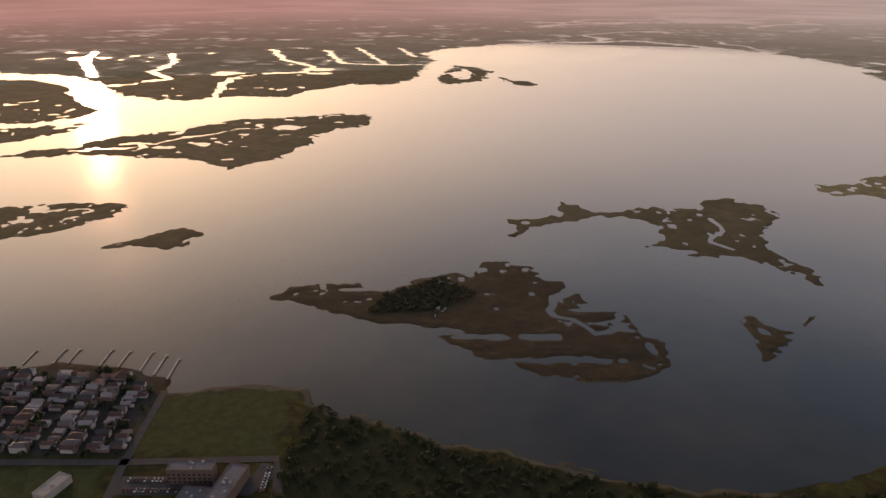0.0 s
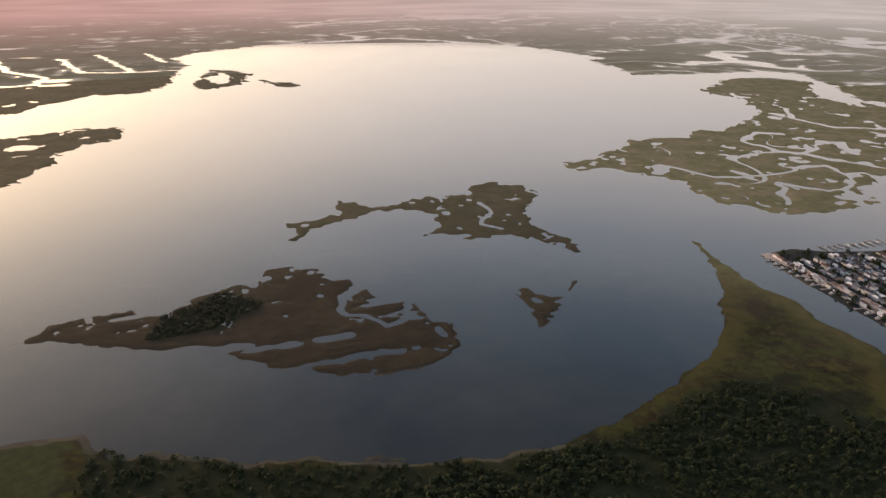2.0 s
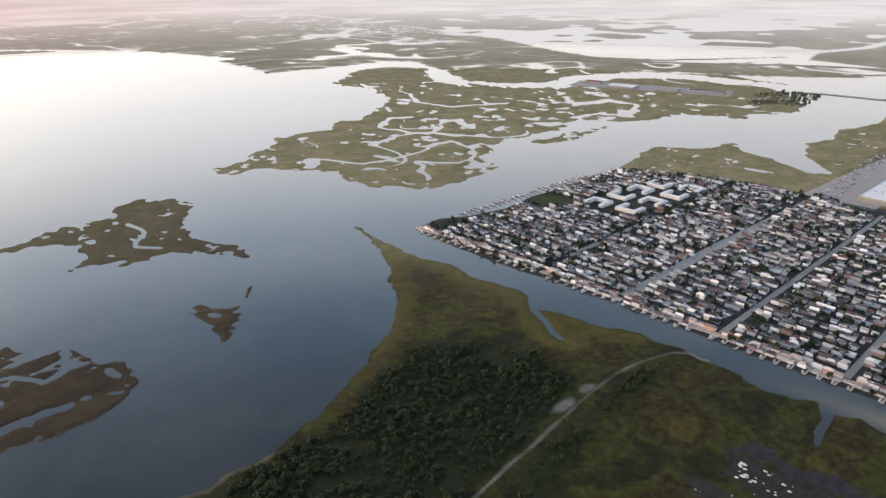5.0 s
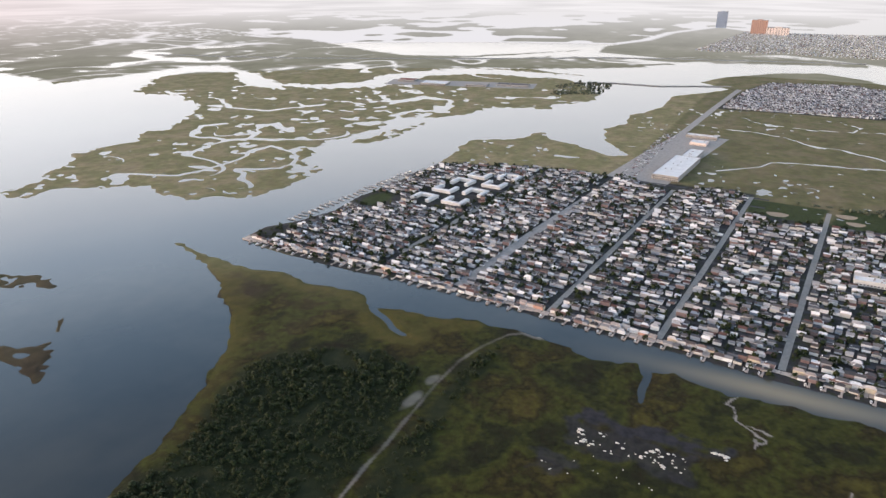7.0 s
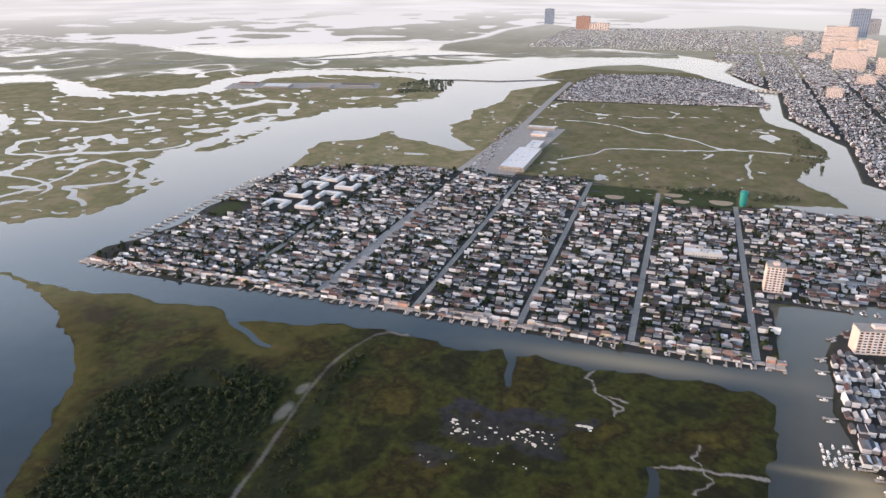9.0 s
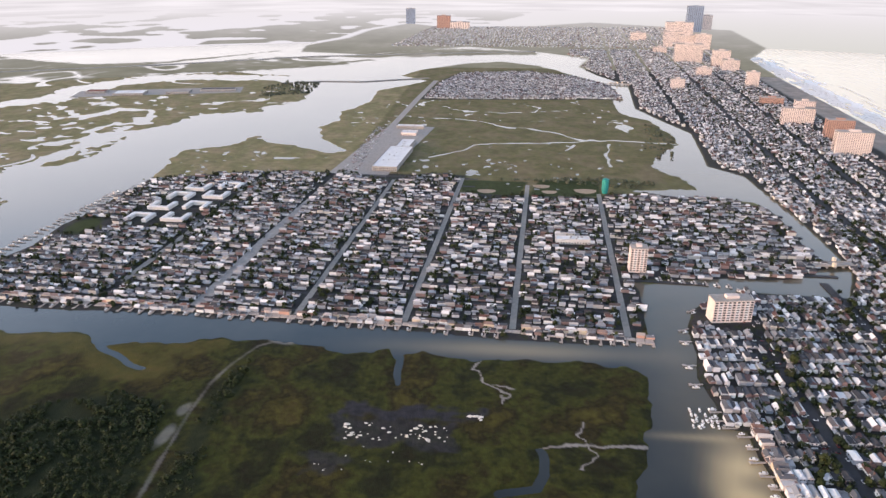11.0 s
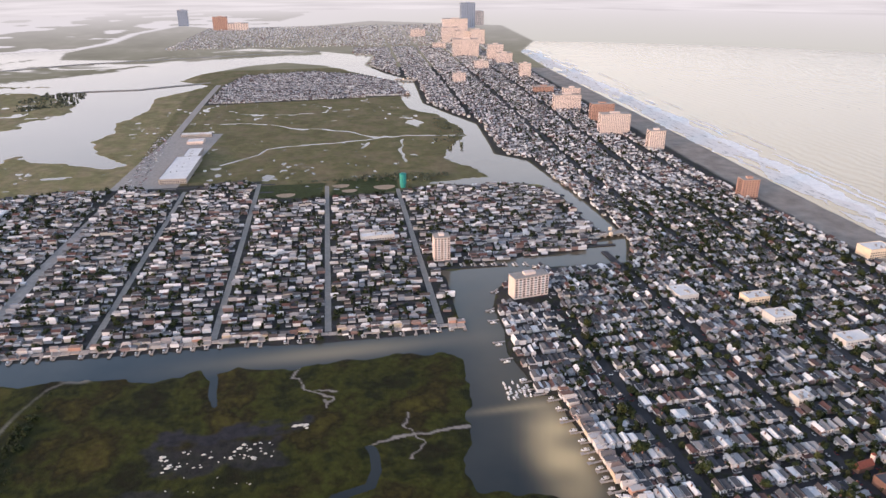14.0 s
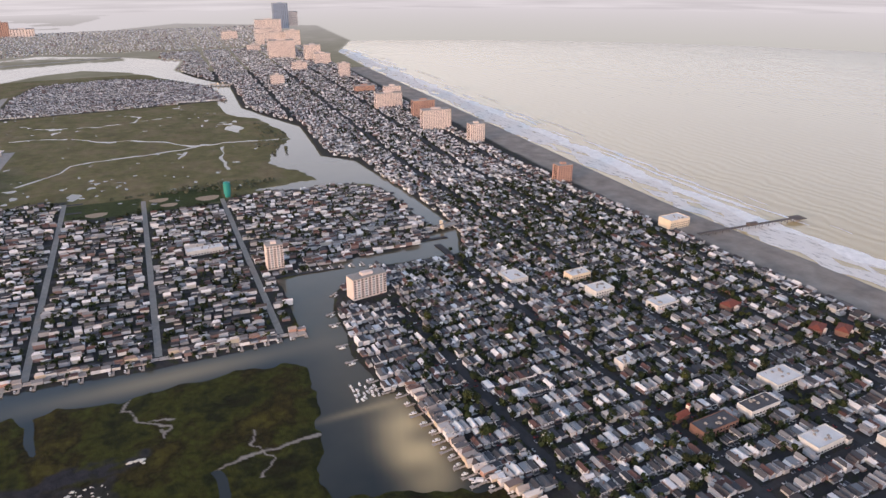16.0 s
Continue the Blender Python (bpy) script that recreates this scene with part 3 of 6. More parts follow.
def land_height(x, y):
    """How far inland (metres, negative in the water) each place lies."""
    r = np.hypot(x, y)
    rag = value_noise(x, y, 55, 1) * 0.5 + value_noise(x, y, 21, 2) * 0.6 + value_noise(x, y, 9, 3) * 0.55
    grow = np.clip(r / 900, 0.7, 3.0)
    d = np.full(x.shape, -120.0)
    for poly in MARSHES:
        d = np.maximum(d, signed(x, y, poly) + rag * 9 * grow)
    # pools all over the open marsh
    fine = value_noise(x, y, 19, 5) * 0.6 + value_noise(x, y, 8, 6) * 0.5
    wide = value_noise(x, y, 34, 5) * 0.6 + value_noise(x, y, 15, 6) * 0.5
    vast = value_noise(x * 0.5, y, 110, 5) * 0.6 + value_noise(x, y, 45, 6) * 0.5
    pool = np.where(r < 1300, fine, np.where(r < 2500, wide, vast - 0.22))
    dens = 0.44 + 0.22 * value_noise(x, y, 230, 8)
    dens = dens + np.clip((900 - r) / 1200, 0, 1)
    far_marsh = (r > 600) & (d > 0)
    d = np.where(far_marsh, np.minimum(d, (dens - pool) * np.where(r < 1300, 11, 22)), d)
    # winding tidal creeks: narrow ones in the marsh islands, broad ones towards the horizon
    for size, wide_, seed, lo, hi in ((230, 2.6, 104, 1300, 2750), (280, 11.0, 113, 2750, 4400), (620, 34.0, 107, 2750, 9000), (1500, 95.0, 110, 3300, 30000)):
        bend = value_noise(x, y, size * 0.42, seed + 1)
        side = value_noise(x + 91, y - 37, size * 0.42, seed + 1)
        n_ = value_noise(x + bend * size * 0.32, y + side * size * 0.32, size, seed)
        gate = np.clip(0.75 + 1.6 * value_noise(x, y, size * 1.7, seed + 2), 0, 1.3)
        creek = np.abs(n_) * size * 0.5 - wide_ * gate + (gate <= 0.02) * 60
        d = np.where((r > lo) & (r < hi) & (d > 0) & (x > 650), np.minimum(d, creek), d)
    near = signed(x, y, NEAR_SHORE) + rag * 5.5
    d = np.maximum(d, near)
    hts = signed(x, y, HEIGHTS)
    marshy = (x > 1240) | ((x > 1180) & (y > 700))
    hts = hts + np.where(marshy, rag * 8, rag * 1.2)
    hts = np.where(marshy & (hts > 0) & (x < 2150), np.minimum(hts, (0.60 + 0.18 * value_noise(x, y, 140, 9) - fine) * 14), hts)
    d = np.maximum(d, hts)
    d = np.maximum(d, signed(x, y, BARRIER) + rag * 1.2)
    for w, line in CREEKS:
        wob = value_noise(x, y, 24, 11) * w * 0.9 + value_noise(x, y, 52, 13) * 13 * np.clip((r - 800) / 500, 0, 1)
        d = np.minimum(d, line_distance(x + wob, y - wob, line, False, 90) - w * (1 + 0.35 * value_noise(x, y, 35, 12)))
    for cx, cy, rx, ry in PONDS:
        q = np.hypot((x - cx) / rx, (y - cy) / ry) + rag * 0.55
        d = np.minimum(d, (q - 1) * min(rx, ry))
    return d


def shore_y(x):
    """The line of the ocean beach."""
    return -842 - np.clip(x - 900, 0, 4000) * 0.075


def zones(x, y, d):
    """Masks from 0 to 1 of what covers the ground."""
    soft = lambda v, w: np.clip(0.5 + v / w, 0, 1)
    wob = value_noise(x, y, 18, 21) * 6 + value_noise(x, y, 7, 22) * 3
    z = {}
    z["wood"] = np.max([soft(signed(x, y, p, 60) + wob, 8) for p in WOODS if p is not WOODS[2]], 0)
    town = np.max([soft(signed(x, y, p, 60), 6) for p in (TOWN_HEIGHTS, TOWN_FAR, VILLAGE)], 0)
    z["town"] = np.maximum(town, soft(signed(x, y, BARRIER, 60), 6))
    # wide marshes paled with distance for haze; brown sunward land darkened as backlit
    z["backlit_brown"] = np.clip((y - 560) / 30, 0, 1) * np.clip((640 - x) / 40, 0, 1)
    z["gold"] = soft(24 - d + wob * 1.5, 16) * (signed(x, y, NEAR_SHORE, 60) > 0) * np.clip((x - 300) / 200, 0, 1) * (y > 300) * 0.75
    z["hazed_marsh"] = np.clip((np.hypot(x, y) - 760) / 380 + 0.25 * value_noise(x, y, 120, 26), 0.0, 1) * (1 - 0.62 * z["backlit_brown"])
    z["hazed_marsh"] = np.where((signed(x, y, HEIGHTS, 60) > -5) & (x > 1200) & (y < 330), z["hazed_marsh"] * 0.62, z["hazed_marsh"])
    z["mud"] = np.max([soft(signed(x, y, p, 60) + wob * 1.5, 6) * (1.0 if p is MUDS[0] else 0.7) for p in MUDS], 0)
    trail = soft(1.1 - line_distance(x + wob * 0.3, y, TRAIL, False, 60) + wob * 0.12, 1.6) * (0.75 + 0.4 * value_noise(x, y, 15, 27))
    clearing = np.maximum(soft(1 - np.hypot((x - 483) / 17, (y - 298) / 6) + wob * 0.07, 0.6) * 0.5, soft(1 - np.hypot((x - 522) / 11, (y - 297) / 5) + wob * 0.07, 0.6) * 0.5)
    clearing = np.maximum(clearing, soft(1 - np.hypot((x - 654) / 7, (y - 244) / 14) + wob * 0.05, 0.6) * 0.6)
    beach = soft(43 - np.abs(y - shore_y(x) - 36) + wob * 0.4, 10) * (x > -800)
    silt_bed = np.max([soft(w * (1 + 0.5 * value_noise(x, y, 14, 24)) - line_distance(x + value_noise(x, y, 10, 23) * 6.5, y + value_noise(x, y, 8, 25) * 6.5, ln, False, 60), 1.2) for w, ln in MUD_CREEKS], 0)
    rim = soft(3.2 - np.abs(d - 2.5) + wob * 0.3, 2) * (np.hypot(x, y) < 640) * (x < 260) * (y > 400) * (y < 600) * 0.18
    z["sand"] = np.max([trail * 0.5, clearing, beach, rim, silt_bed], 0)
    z["lawn"] = np.maximum(soft(signed(x, y, [(1205, 84), (1198, -21), (1285, -38), (1290, 87)], 60), 4), soft(signed(x, y, [(1197, -36), (1205, -165), (1300, -171), (1302, -60)], 60), 4))
    z["lawn"] = np.maximum(z["lawn"], soft(signed(x, y, [(-400, 465), (-275, 467), (-270, 425), (-400, 420)], 60), 4))
    z["lawn"] = np.maximum(z["lawn"], soft(1 - np.hypot((x - 985) / 38, (y - 662) / 22), 0.3))
    z["lawn"] = np.maximum(z["lawn"], soft(signed(x, y, [(-258, 485), (-264, 568), (-225, 578), (-186, 582), (-140, 574), (-138, 485)], 60) + wob, 8) * 0.9)
    return z


def mesh_from(name, verts, faces, mat, smooth=True, attrs=None):
    me = bpy.data.meshes.new(name)
    me.vertices.add(len(verts))
    me.vertices.foreach_set("co", np.asarray(verts, np.float32).ravel())
    k = faces.shape[1]
    me.loops.add(faces.size)
    me.loops.foreach_set("vertex_index", faces.astype(np.int32).ravel())
    me.polygons.add(len(faces))
    me.polygons.foreach_set("loop_start", np.arange(0, faces.size, k, dtype=np.int32))
    me.polygons.foreach_set("use_smooth", np.full(len(faces), smooth))
    for key, v in (attrs or {}).items():
        at = me.attributes.new(key, "FLOAT", "POINT")
        at.data.foreach_set("value", np.asarray(v, np.float32).ravel())
    for m_ in (mat if isinstance(mat, list) else [mat]):
        me.materials.append(m_)
    me.update(calc_edges=True)
    return me


def ring_faces(na, nr, closed=True):
    i, j = np.meshgrid(np.arange(na if closed else na - 1), np.arange(nr - 1), indexing="ij")
    i2 = (i + 1) % na
    return np.stack([i * nr + j, i2 * nr + j, i2 * nr + j + 1, i * nr + j + 1], -1).reshape(-1, 4)[:, ::-1]


FAR_RADIUS, HAZE_RADIUS, WATER_RADIUS = 3900.0, 2850.0, 3910.0


def ground_sheet():
    ang = np.radians(np.concatenate([np.arange(-42, 160, 0.155), np.arange(160, 318, 4.0)]))
    dep = np.radians(np.concatenate([[89.9, 75, 62], np.linspace(50, 44, 14)[:-1], np.linspace(44, 18, 330)[:-1], np.linspace(18, math.degrees(math.atan(EYE / HAZE_RADIUS)), 170)]))
    rad = EYE / np.tan(dep)
    A, R = np.meshgrid(ang, rad, indexing="ij")
    x, y = R * np.sin(A), R * np.cos(A)
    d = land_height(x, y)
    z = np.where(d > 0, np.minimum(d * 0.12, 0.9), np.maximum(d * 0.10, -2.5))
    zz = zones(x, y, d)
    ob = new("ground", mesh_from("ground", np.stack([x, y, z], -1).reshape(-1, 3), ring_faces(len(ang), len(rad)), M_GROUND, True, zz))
    tagged(ob, "flat tidal land of olive salt marsh, scrub and town ground", "ground", kind="structure")


def cream_water(x, y):
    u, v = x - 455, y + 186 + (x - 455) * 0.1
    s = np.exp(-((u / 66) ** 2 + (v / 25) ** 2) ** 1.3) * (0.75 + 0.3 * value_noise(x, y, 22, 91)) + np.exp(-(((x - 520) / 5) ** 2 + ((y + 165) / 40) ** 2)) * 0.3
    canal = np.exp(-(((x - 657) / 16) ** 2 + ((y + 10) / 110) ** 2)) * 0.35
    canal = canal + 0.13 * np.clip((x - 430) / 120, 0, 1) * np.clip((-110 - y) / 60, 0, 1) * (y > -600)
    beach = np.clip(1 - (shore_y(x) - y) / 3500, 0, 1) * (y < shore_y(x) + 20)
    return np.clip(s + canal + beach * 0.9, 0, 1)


def water_sheet():
    ang = np.radians(np.arange(0, 360, 0.8))
    rad = np.concatenate([[1, 120, 250], np.geomspace(330, 700, 150), np.geomspace(710, WATER_RADIUS, 60)])
    A, R = np.meshgrid(ang, rad, indexing="ij")
    x, y = R * np.sin(A), R * np.cos(A)
    sea = np.clip((-y - 800) / 200, 0, 1) * 0.24
    ob = new("water", mesh_from("water", np.stack([x, y, 0 * x], -1).reshape(-1, 3), ring_faces(len(ang), len(rad)), M_WATER, True, {"water_tint": cream_water(x, y), "sea": sea}))
    tagged(ob, "still grey bay, creeks and ocean reflecting the evening sky", "water", kind="structure")


def far_place(x, y):
    """Beyond the near sheet the distance rises as a backdrop: the place there and its scale."""
    r = np.hypot(x, y)
    rr = np.where(r > FAR_RADIUS, FAR_RADIUS + 1050 * (1 - np.exp(-(r - FAR_RADIUS) / 1050)), r)
    k = rr / np.maximum(r, 1)
    return x * k, y * k, EYE * (1 - k), k


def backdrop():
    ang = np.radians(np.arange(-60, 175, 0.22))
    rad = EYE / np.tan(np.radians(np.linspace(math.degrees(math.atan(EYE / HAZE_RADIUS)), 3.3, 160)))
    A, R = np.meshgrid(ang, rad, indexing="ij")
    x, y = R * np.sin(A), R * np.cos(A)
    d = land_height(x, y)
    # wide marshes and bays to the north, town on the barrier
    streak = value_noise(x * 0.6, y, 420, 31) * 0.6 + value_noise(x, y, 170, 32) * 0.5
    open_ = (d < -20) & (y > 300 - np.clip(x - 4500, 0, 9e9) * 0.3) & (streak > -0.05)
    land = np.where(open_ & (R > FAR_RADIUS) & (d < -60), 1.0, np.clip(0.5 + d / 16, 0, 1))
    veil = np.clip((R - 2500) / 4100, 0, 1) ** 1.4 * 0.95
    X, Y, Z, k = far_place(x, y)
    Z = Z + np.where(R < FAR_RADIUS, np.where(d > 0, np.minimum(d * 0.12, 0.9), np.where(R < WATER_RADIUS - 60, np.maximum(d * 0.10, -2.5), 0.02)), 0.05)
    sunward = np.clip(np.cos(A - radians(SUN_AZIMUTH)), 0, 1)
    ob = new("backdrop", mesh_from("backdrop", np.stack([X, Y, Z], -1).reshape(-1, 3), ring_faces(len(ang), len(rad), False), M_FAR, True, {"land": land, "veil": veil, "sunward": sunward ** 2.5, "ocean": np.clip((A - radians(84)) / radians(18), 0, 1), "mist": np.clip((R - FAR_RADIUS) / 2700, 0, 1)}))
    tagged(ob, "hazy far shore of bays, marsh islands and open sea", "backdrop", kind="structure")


ground_sheet()
water_sheet()
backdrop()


# ---- building blocks ----
class Shape:
    """Collects faces of one mesh."""

    def __init__(self):
        self.v, self.f, self.m = [], [], []

    def face(self, pts, m=0):
        k = len(self.v)
        self.v += [tuple(p) for p in pts]
        self.f.append(tuple(range(k, k + len(pts))))
        self.m.append(m)

    def box(self, x0, y0, z0, x1, y1, z1, m=0, taper=0.0, bottom=False):
        k, t = len(self.v), taper
        self.v += [(x0, y0, z0), (x1, y0, z0), (x1, y1, z0), (x0, y1, z0), (x0 + t, y0 + t, z1), (x1 - t, y0 + t, z1), (x1 - t, y1 - t, z1), (x0 + t, y1 - t, z1)]
        faces = [(4, 5, 6, 7), (0, 1, 5, 4), (1, 2, 6, 5), (2, 3, 7, 6), (3, 0, 4, 7)] + ([(3, 2, 1, 0)] if bottom else [])
        self.f += [tuple(k + i for i in q) for q in faces]
        self.m += [m] * len(faces)
        return self

    def gable(self, x0, y0, x1, y1, z, rise, over=0.4, m=0, thick=0.32, trim=0):
        """Pitched roof with its ridge along x, with eaves and thickness."""
        yc = (y0 + y1) / 2
        xa, xb, ya, yb = x0 - over, x1 + over, y0 - over, y1 + over
        k = len(self.v)
        self.v += [(xa, ya, z), (xb, ya, z), (xb, yc, z + rise), (xa, yc, z + rise), (xa, yb, z), (xb, yb, z),
                   (xa, ya, z - thick), (xb, ya, z - thick), (xb, yb, z - thick), (xa, yb, z - thick)]
        q = [(0, 1, 2, 3), (3, 2, 5, 4), (6, 7, 1, 0), (5, 8, 9, 4), (0, 3, 4, 9, 6), (1, 7, 8, 5, 2), (6, 9, 8, 7)]
        self.f += [tuple(k + i for i in f) for f in q]
        self.m += [m, m] + [m + trim] * 5
        return self

    def hip(self, x0, y0, x1, y1, z, rise, over=0.4, m=0, thick=0.32, trim=0):
        yc, run = (y0 + y1) / 2, min((y1 - y0) / 2, (x1 - x0) / 2.2)
        xa, xb, ya, yb = x0 - over, x1 + over, y0 - over, y1 + over
        k = len(self.v)
        self.v += [(xa, ya, z), (xb, ya, z), (xb, yb, z), (xa, yb, z), (xa + run, yc, z + rise), (xb - run, yc, z + rise),
                   (xa, ya, z - thick), (xb, ya, z - thick), (xb, yb, z - thick), (xa, yb, z - thick)]
        q = [(0, 1, 5, 4), (1, 2, 5), (2, 3, 4, 5), (3, 0, 4), (6, 7, 1, 0), (7, 8, 2, 1), (8, 9, 3, 2), (9, 6, 0, 3), (6, 9, 8, 7)]
        self.f += [tuple(k + i for i in f) for f in q]
        self.m += [m] * 4 + [m + trim] * 5
        return self

    def tube(self, x, y, z0, z1, r0, r1, n=10, m=0, cap=True):
        k = len(self.v)
        for z, r in ((z0, r0), (z1, r1)):
            self.v += [(x + r * math.cos(2 * math.pi * i / n), y + r * math.sin(2 * math.pi * i / n), z) for i in range(n)]
        self.f += [(k + i, k + (i + 1) % n, k + n + (i + 1) % n, k + n + i) for i in range(n)]
        self.m += [m] * n
        if cap:
            self.f.append(tuple(k + n + i for i in range(n)))
            self.m.append(m)
        return self

    def mesh(self, name, *mats, smooth=False):
        me = bpy.data.meshes.new(name)
        me.from_pydata(self.v, [], self.f)
        me.polygons.foreach_set("material_index", self.m)
        me.polygons.foreach_set("use_smooth", [smooth] * len(self.f))
        for mt in mats:
            me.materials.append(mt)
        me.update()
        return me


def part(name, data, parent, label="", at=None):
    ob = new(name, data)
    ob.parent = parent
    if at is not None:
        ob.matrix_basis = at
    return tagged(ob, label) if label else ob


def thing(name, label, category, m, group="", kind=""):
    ob = new(name)
    ob.matrix_basis = m
    return tagged(ob, label, category, group, kind)


rng = np.random.default_rng(7)
GROUND_Z = 0.9


# ---- roads ----
def strip(name, line, width, mat, label, z=1.15):
    """A road along a line, as a slab with edges."""
    p = np.array(line, float)
    d = np.gradient(p, axis=0)
    n = np.stack([-d[:, 1], d[:, 0]], -1) / np.linalg.norm(d, axis=1)[:, None] * width / 2
    s = Shape()
    for i in range(len(p) - 1):
        a_, b_, c_, d_ = p[i] - n[i], p[i + 1] - n[i + 1], p[i + 1] + n[i + 1], p[i] + n[i]
        top = [(*q, z) for q in (a_, b_, c_, d_)]
        s.face(top)
        for q0, q1 in ((a_, b_), (c_, d_)):
            s.face([(*q1, z), (*q0, z), (*q0, 0.3), (*q1, 0.3)])
    return tagged(new(name, s.mesh(name, mat)), label, "road", kind="structure")


TILT = -0.057      # the streets of the island lean a little from the axes


def heights_xy(u, v):
    return u + v * 0.057, v + u * TILT


def heights_road(u0, u1, v, width, mat=None, name="road"):
    line = [heights_xy(u0 + (u1 - u0) * i / 8, v) for i in range(9)]
    return strip(name, line, width, mat or M_ROAD, "straight grey asphalt street between rows of houses")


MAIN_V = [412, 287, 159, 35, -92]
strip("road", [(729, 373), (966, 358), (1300, 325), (1700, 293), (2130, 272), (2505, 249)], 17, M_CONCRETE, "wide pale causeway road across the marsh")
for v, end in zip(MAIN_V[1:], (1262, 1292, 1262, 1225)):
    heights_road(700, end, v, 7.5)
heights_road(760, 1240, 540, 9)
AVENUES = [711 + 48 * i for i in range(13)]
for u in AVENUES:
    low, high = (-95, 655) if u < 840 else (-205, 655) if u < 900 else (-380, 655) if u < 1180 else (130, 520)
    strip("road", [heights_xy(u, v) for v in np.linspace(low, high, 12)], 6.5, M_ASPHALT, "narrow asphalt avenue between two rows of houses", 1.1)
BARRIER_ROADS = [-277, -405, -535, -640, -722]
for y in BARRIER_ROADS:
    strip("road", [(x, y - max(0, x - 1250) * 0.085) for x in np.linspace(150 if y < -300 else 300, 2900 if y < -500 else 860 if y < -300 else 640, 24)], 10, M_ASPHALT, "long asphalt avenue running along the barrier island")
SIDE_STREETS = [188 + 46.5 * i for i in range(24)] + [1310 + 66 * i for i in range(24)]
for x in SIDE_STREETS:
    bend = max(0, x - 1250) * 0.085
    top = -245 if x < 830 else -485 - bend * 0.4
    strip("road", [(x - 0.02 * (y + 500), y) for y in np.linspace(top, -746 - bend, 8)], 7.0, M_ASPHALT, "side street of asphalt lined with houses", 1.1)
strip("road", [(-900, 474), (-266, 474), (-137, 479), (-128, 440), (-128, 380)], 8, M_ASPHALT, "asphalt road beside the shore village")
strip("road", [(-250, 380), (-261, 468), (-266, 574)], 7, M_ASPHALT, "asphalt lane along the edge of the village")
# far railway embankment and highway
strip("road", [(2430, 720), (2456, 645), (2460, 497), (2517, 386), (2562, 280)], 16, M_ROAD, "low causeway across the back bay", 1.7)
strip("road", [(2478, 2093), (2776, 1488), (3000, 1100), (3158, 848), (3427, -130)], 20, M_ROAD, "causeway highway over the far marsh", 1.6)
strip("road", [(2300, 2700), (2478, 2093)], 20, M_ROAD, "causeway highway over the far marsh", 1.6)


# ---- houses ----
def row_shapes(kind, w, l, h, rise):
    """Plainer walls and roof for houses that stand far off in rows."""
    wall, roof = Shape(), Shape()
    x0, x1, y0, y1, o = -l / 2, l / 2, -w / 2, w / 2, 0.4
    c = [(x0, y0), (x1, y0), (x1, y1), (x0, y1)]
    for (ax, ay), (bx, by) in zip(c, c[1:] + c[:1]):
        wall.face([(ax, ay, 0), (bx, by, 0), (bx, by, h), (ax, ay, h)])
    if kind == "flat":
        roof.box(x0 - 0.15, y0 - 0.15, h - 0.2, x1 + 0.15, y1 + 0.15, h + 0.25)
        roof.box(x0 + 1, y0 + 1, h + 0.25, x0 + 2.6, y0 + 2.4, h + 1.0)
    elif kind == "hip":
        run = min((y1 - y0) / 2, (x1 - x0) / 2.2)
        e = [(x0 - o, y0 - o, h), (x1 + o, y0 - o, h), (x1 + o, y1 + o, h), (x0 - o, y1 + o, h)]
        ra, rb = (x0 + run - o, 0, h + rise), (x1 - run + o, 0, h + rise)
        for q in ([e[0], e[1], rb, ra], [e[1], e[2], rb], [e[2], e[3], ra, rb], [e[3], e[0], ra]):
            roof.face(q)
    else:
        ra, rb = (x0 - o, 0, h + rise), (x1 + o, 0, h + rise)
        roof.face([(x0 - o, y0 - o, h - 0.15), (x1 + o, y0 - o, h - 0.15), rb, ra])
        roof.face([ra, rb, (x1 + o, y1 + o, h - 0.15), (x0 - o, y1 + o, h - 0.15)])
        wall.face([(x0, y1, h), (x0, y0, h), (x0, 0, h + rise)])
        wall.face([(x1, y0, h), (x1, y1, h), (x1, 0, h + rise)])
        if kind == "ell":
            wall.box(x1, y0, 0, x1 + l * 0.35, y0 + w * 0.55, h * 0.6)
        if kind == "cross":
            wall.box(x0 - 1.9, y0 + 0.4, 0, x0, y1 - 0.4, h * 0.5)
    return wall, roof


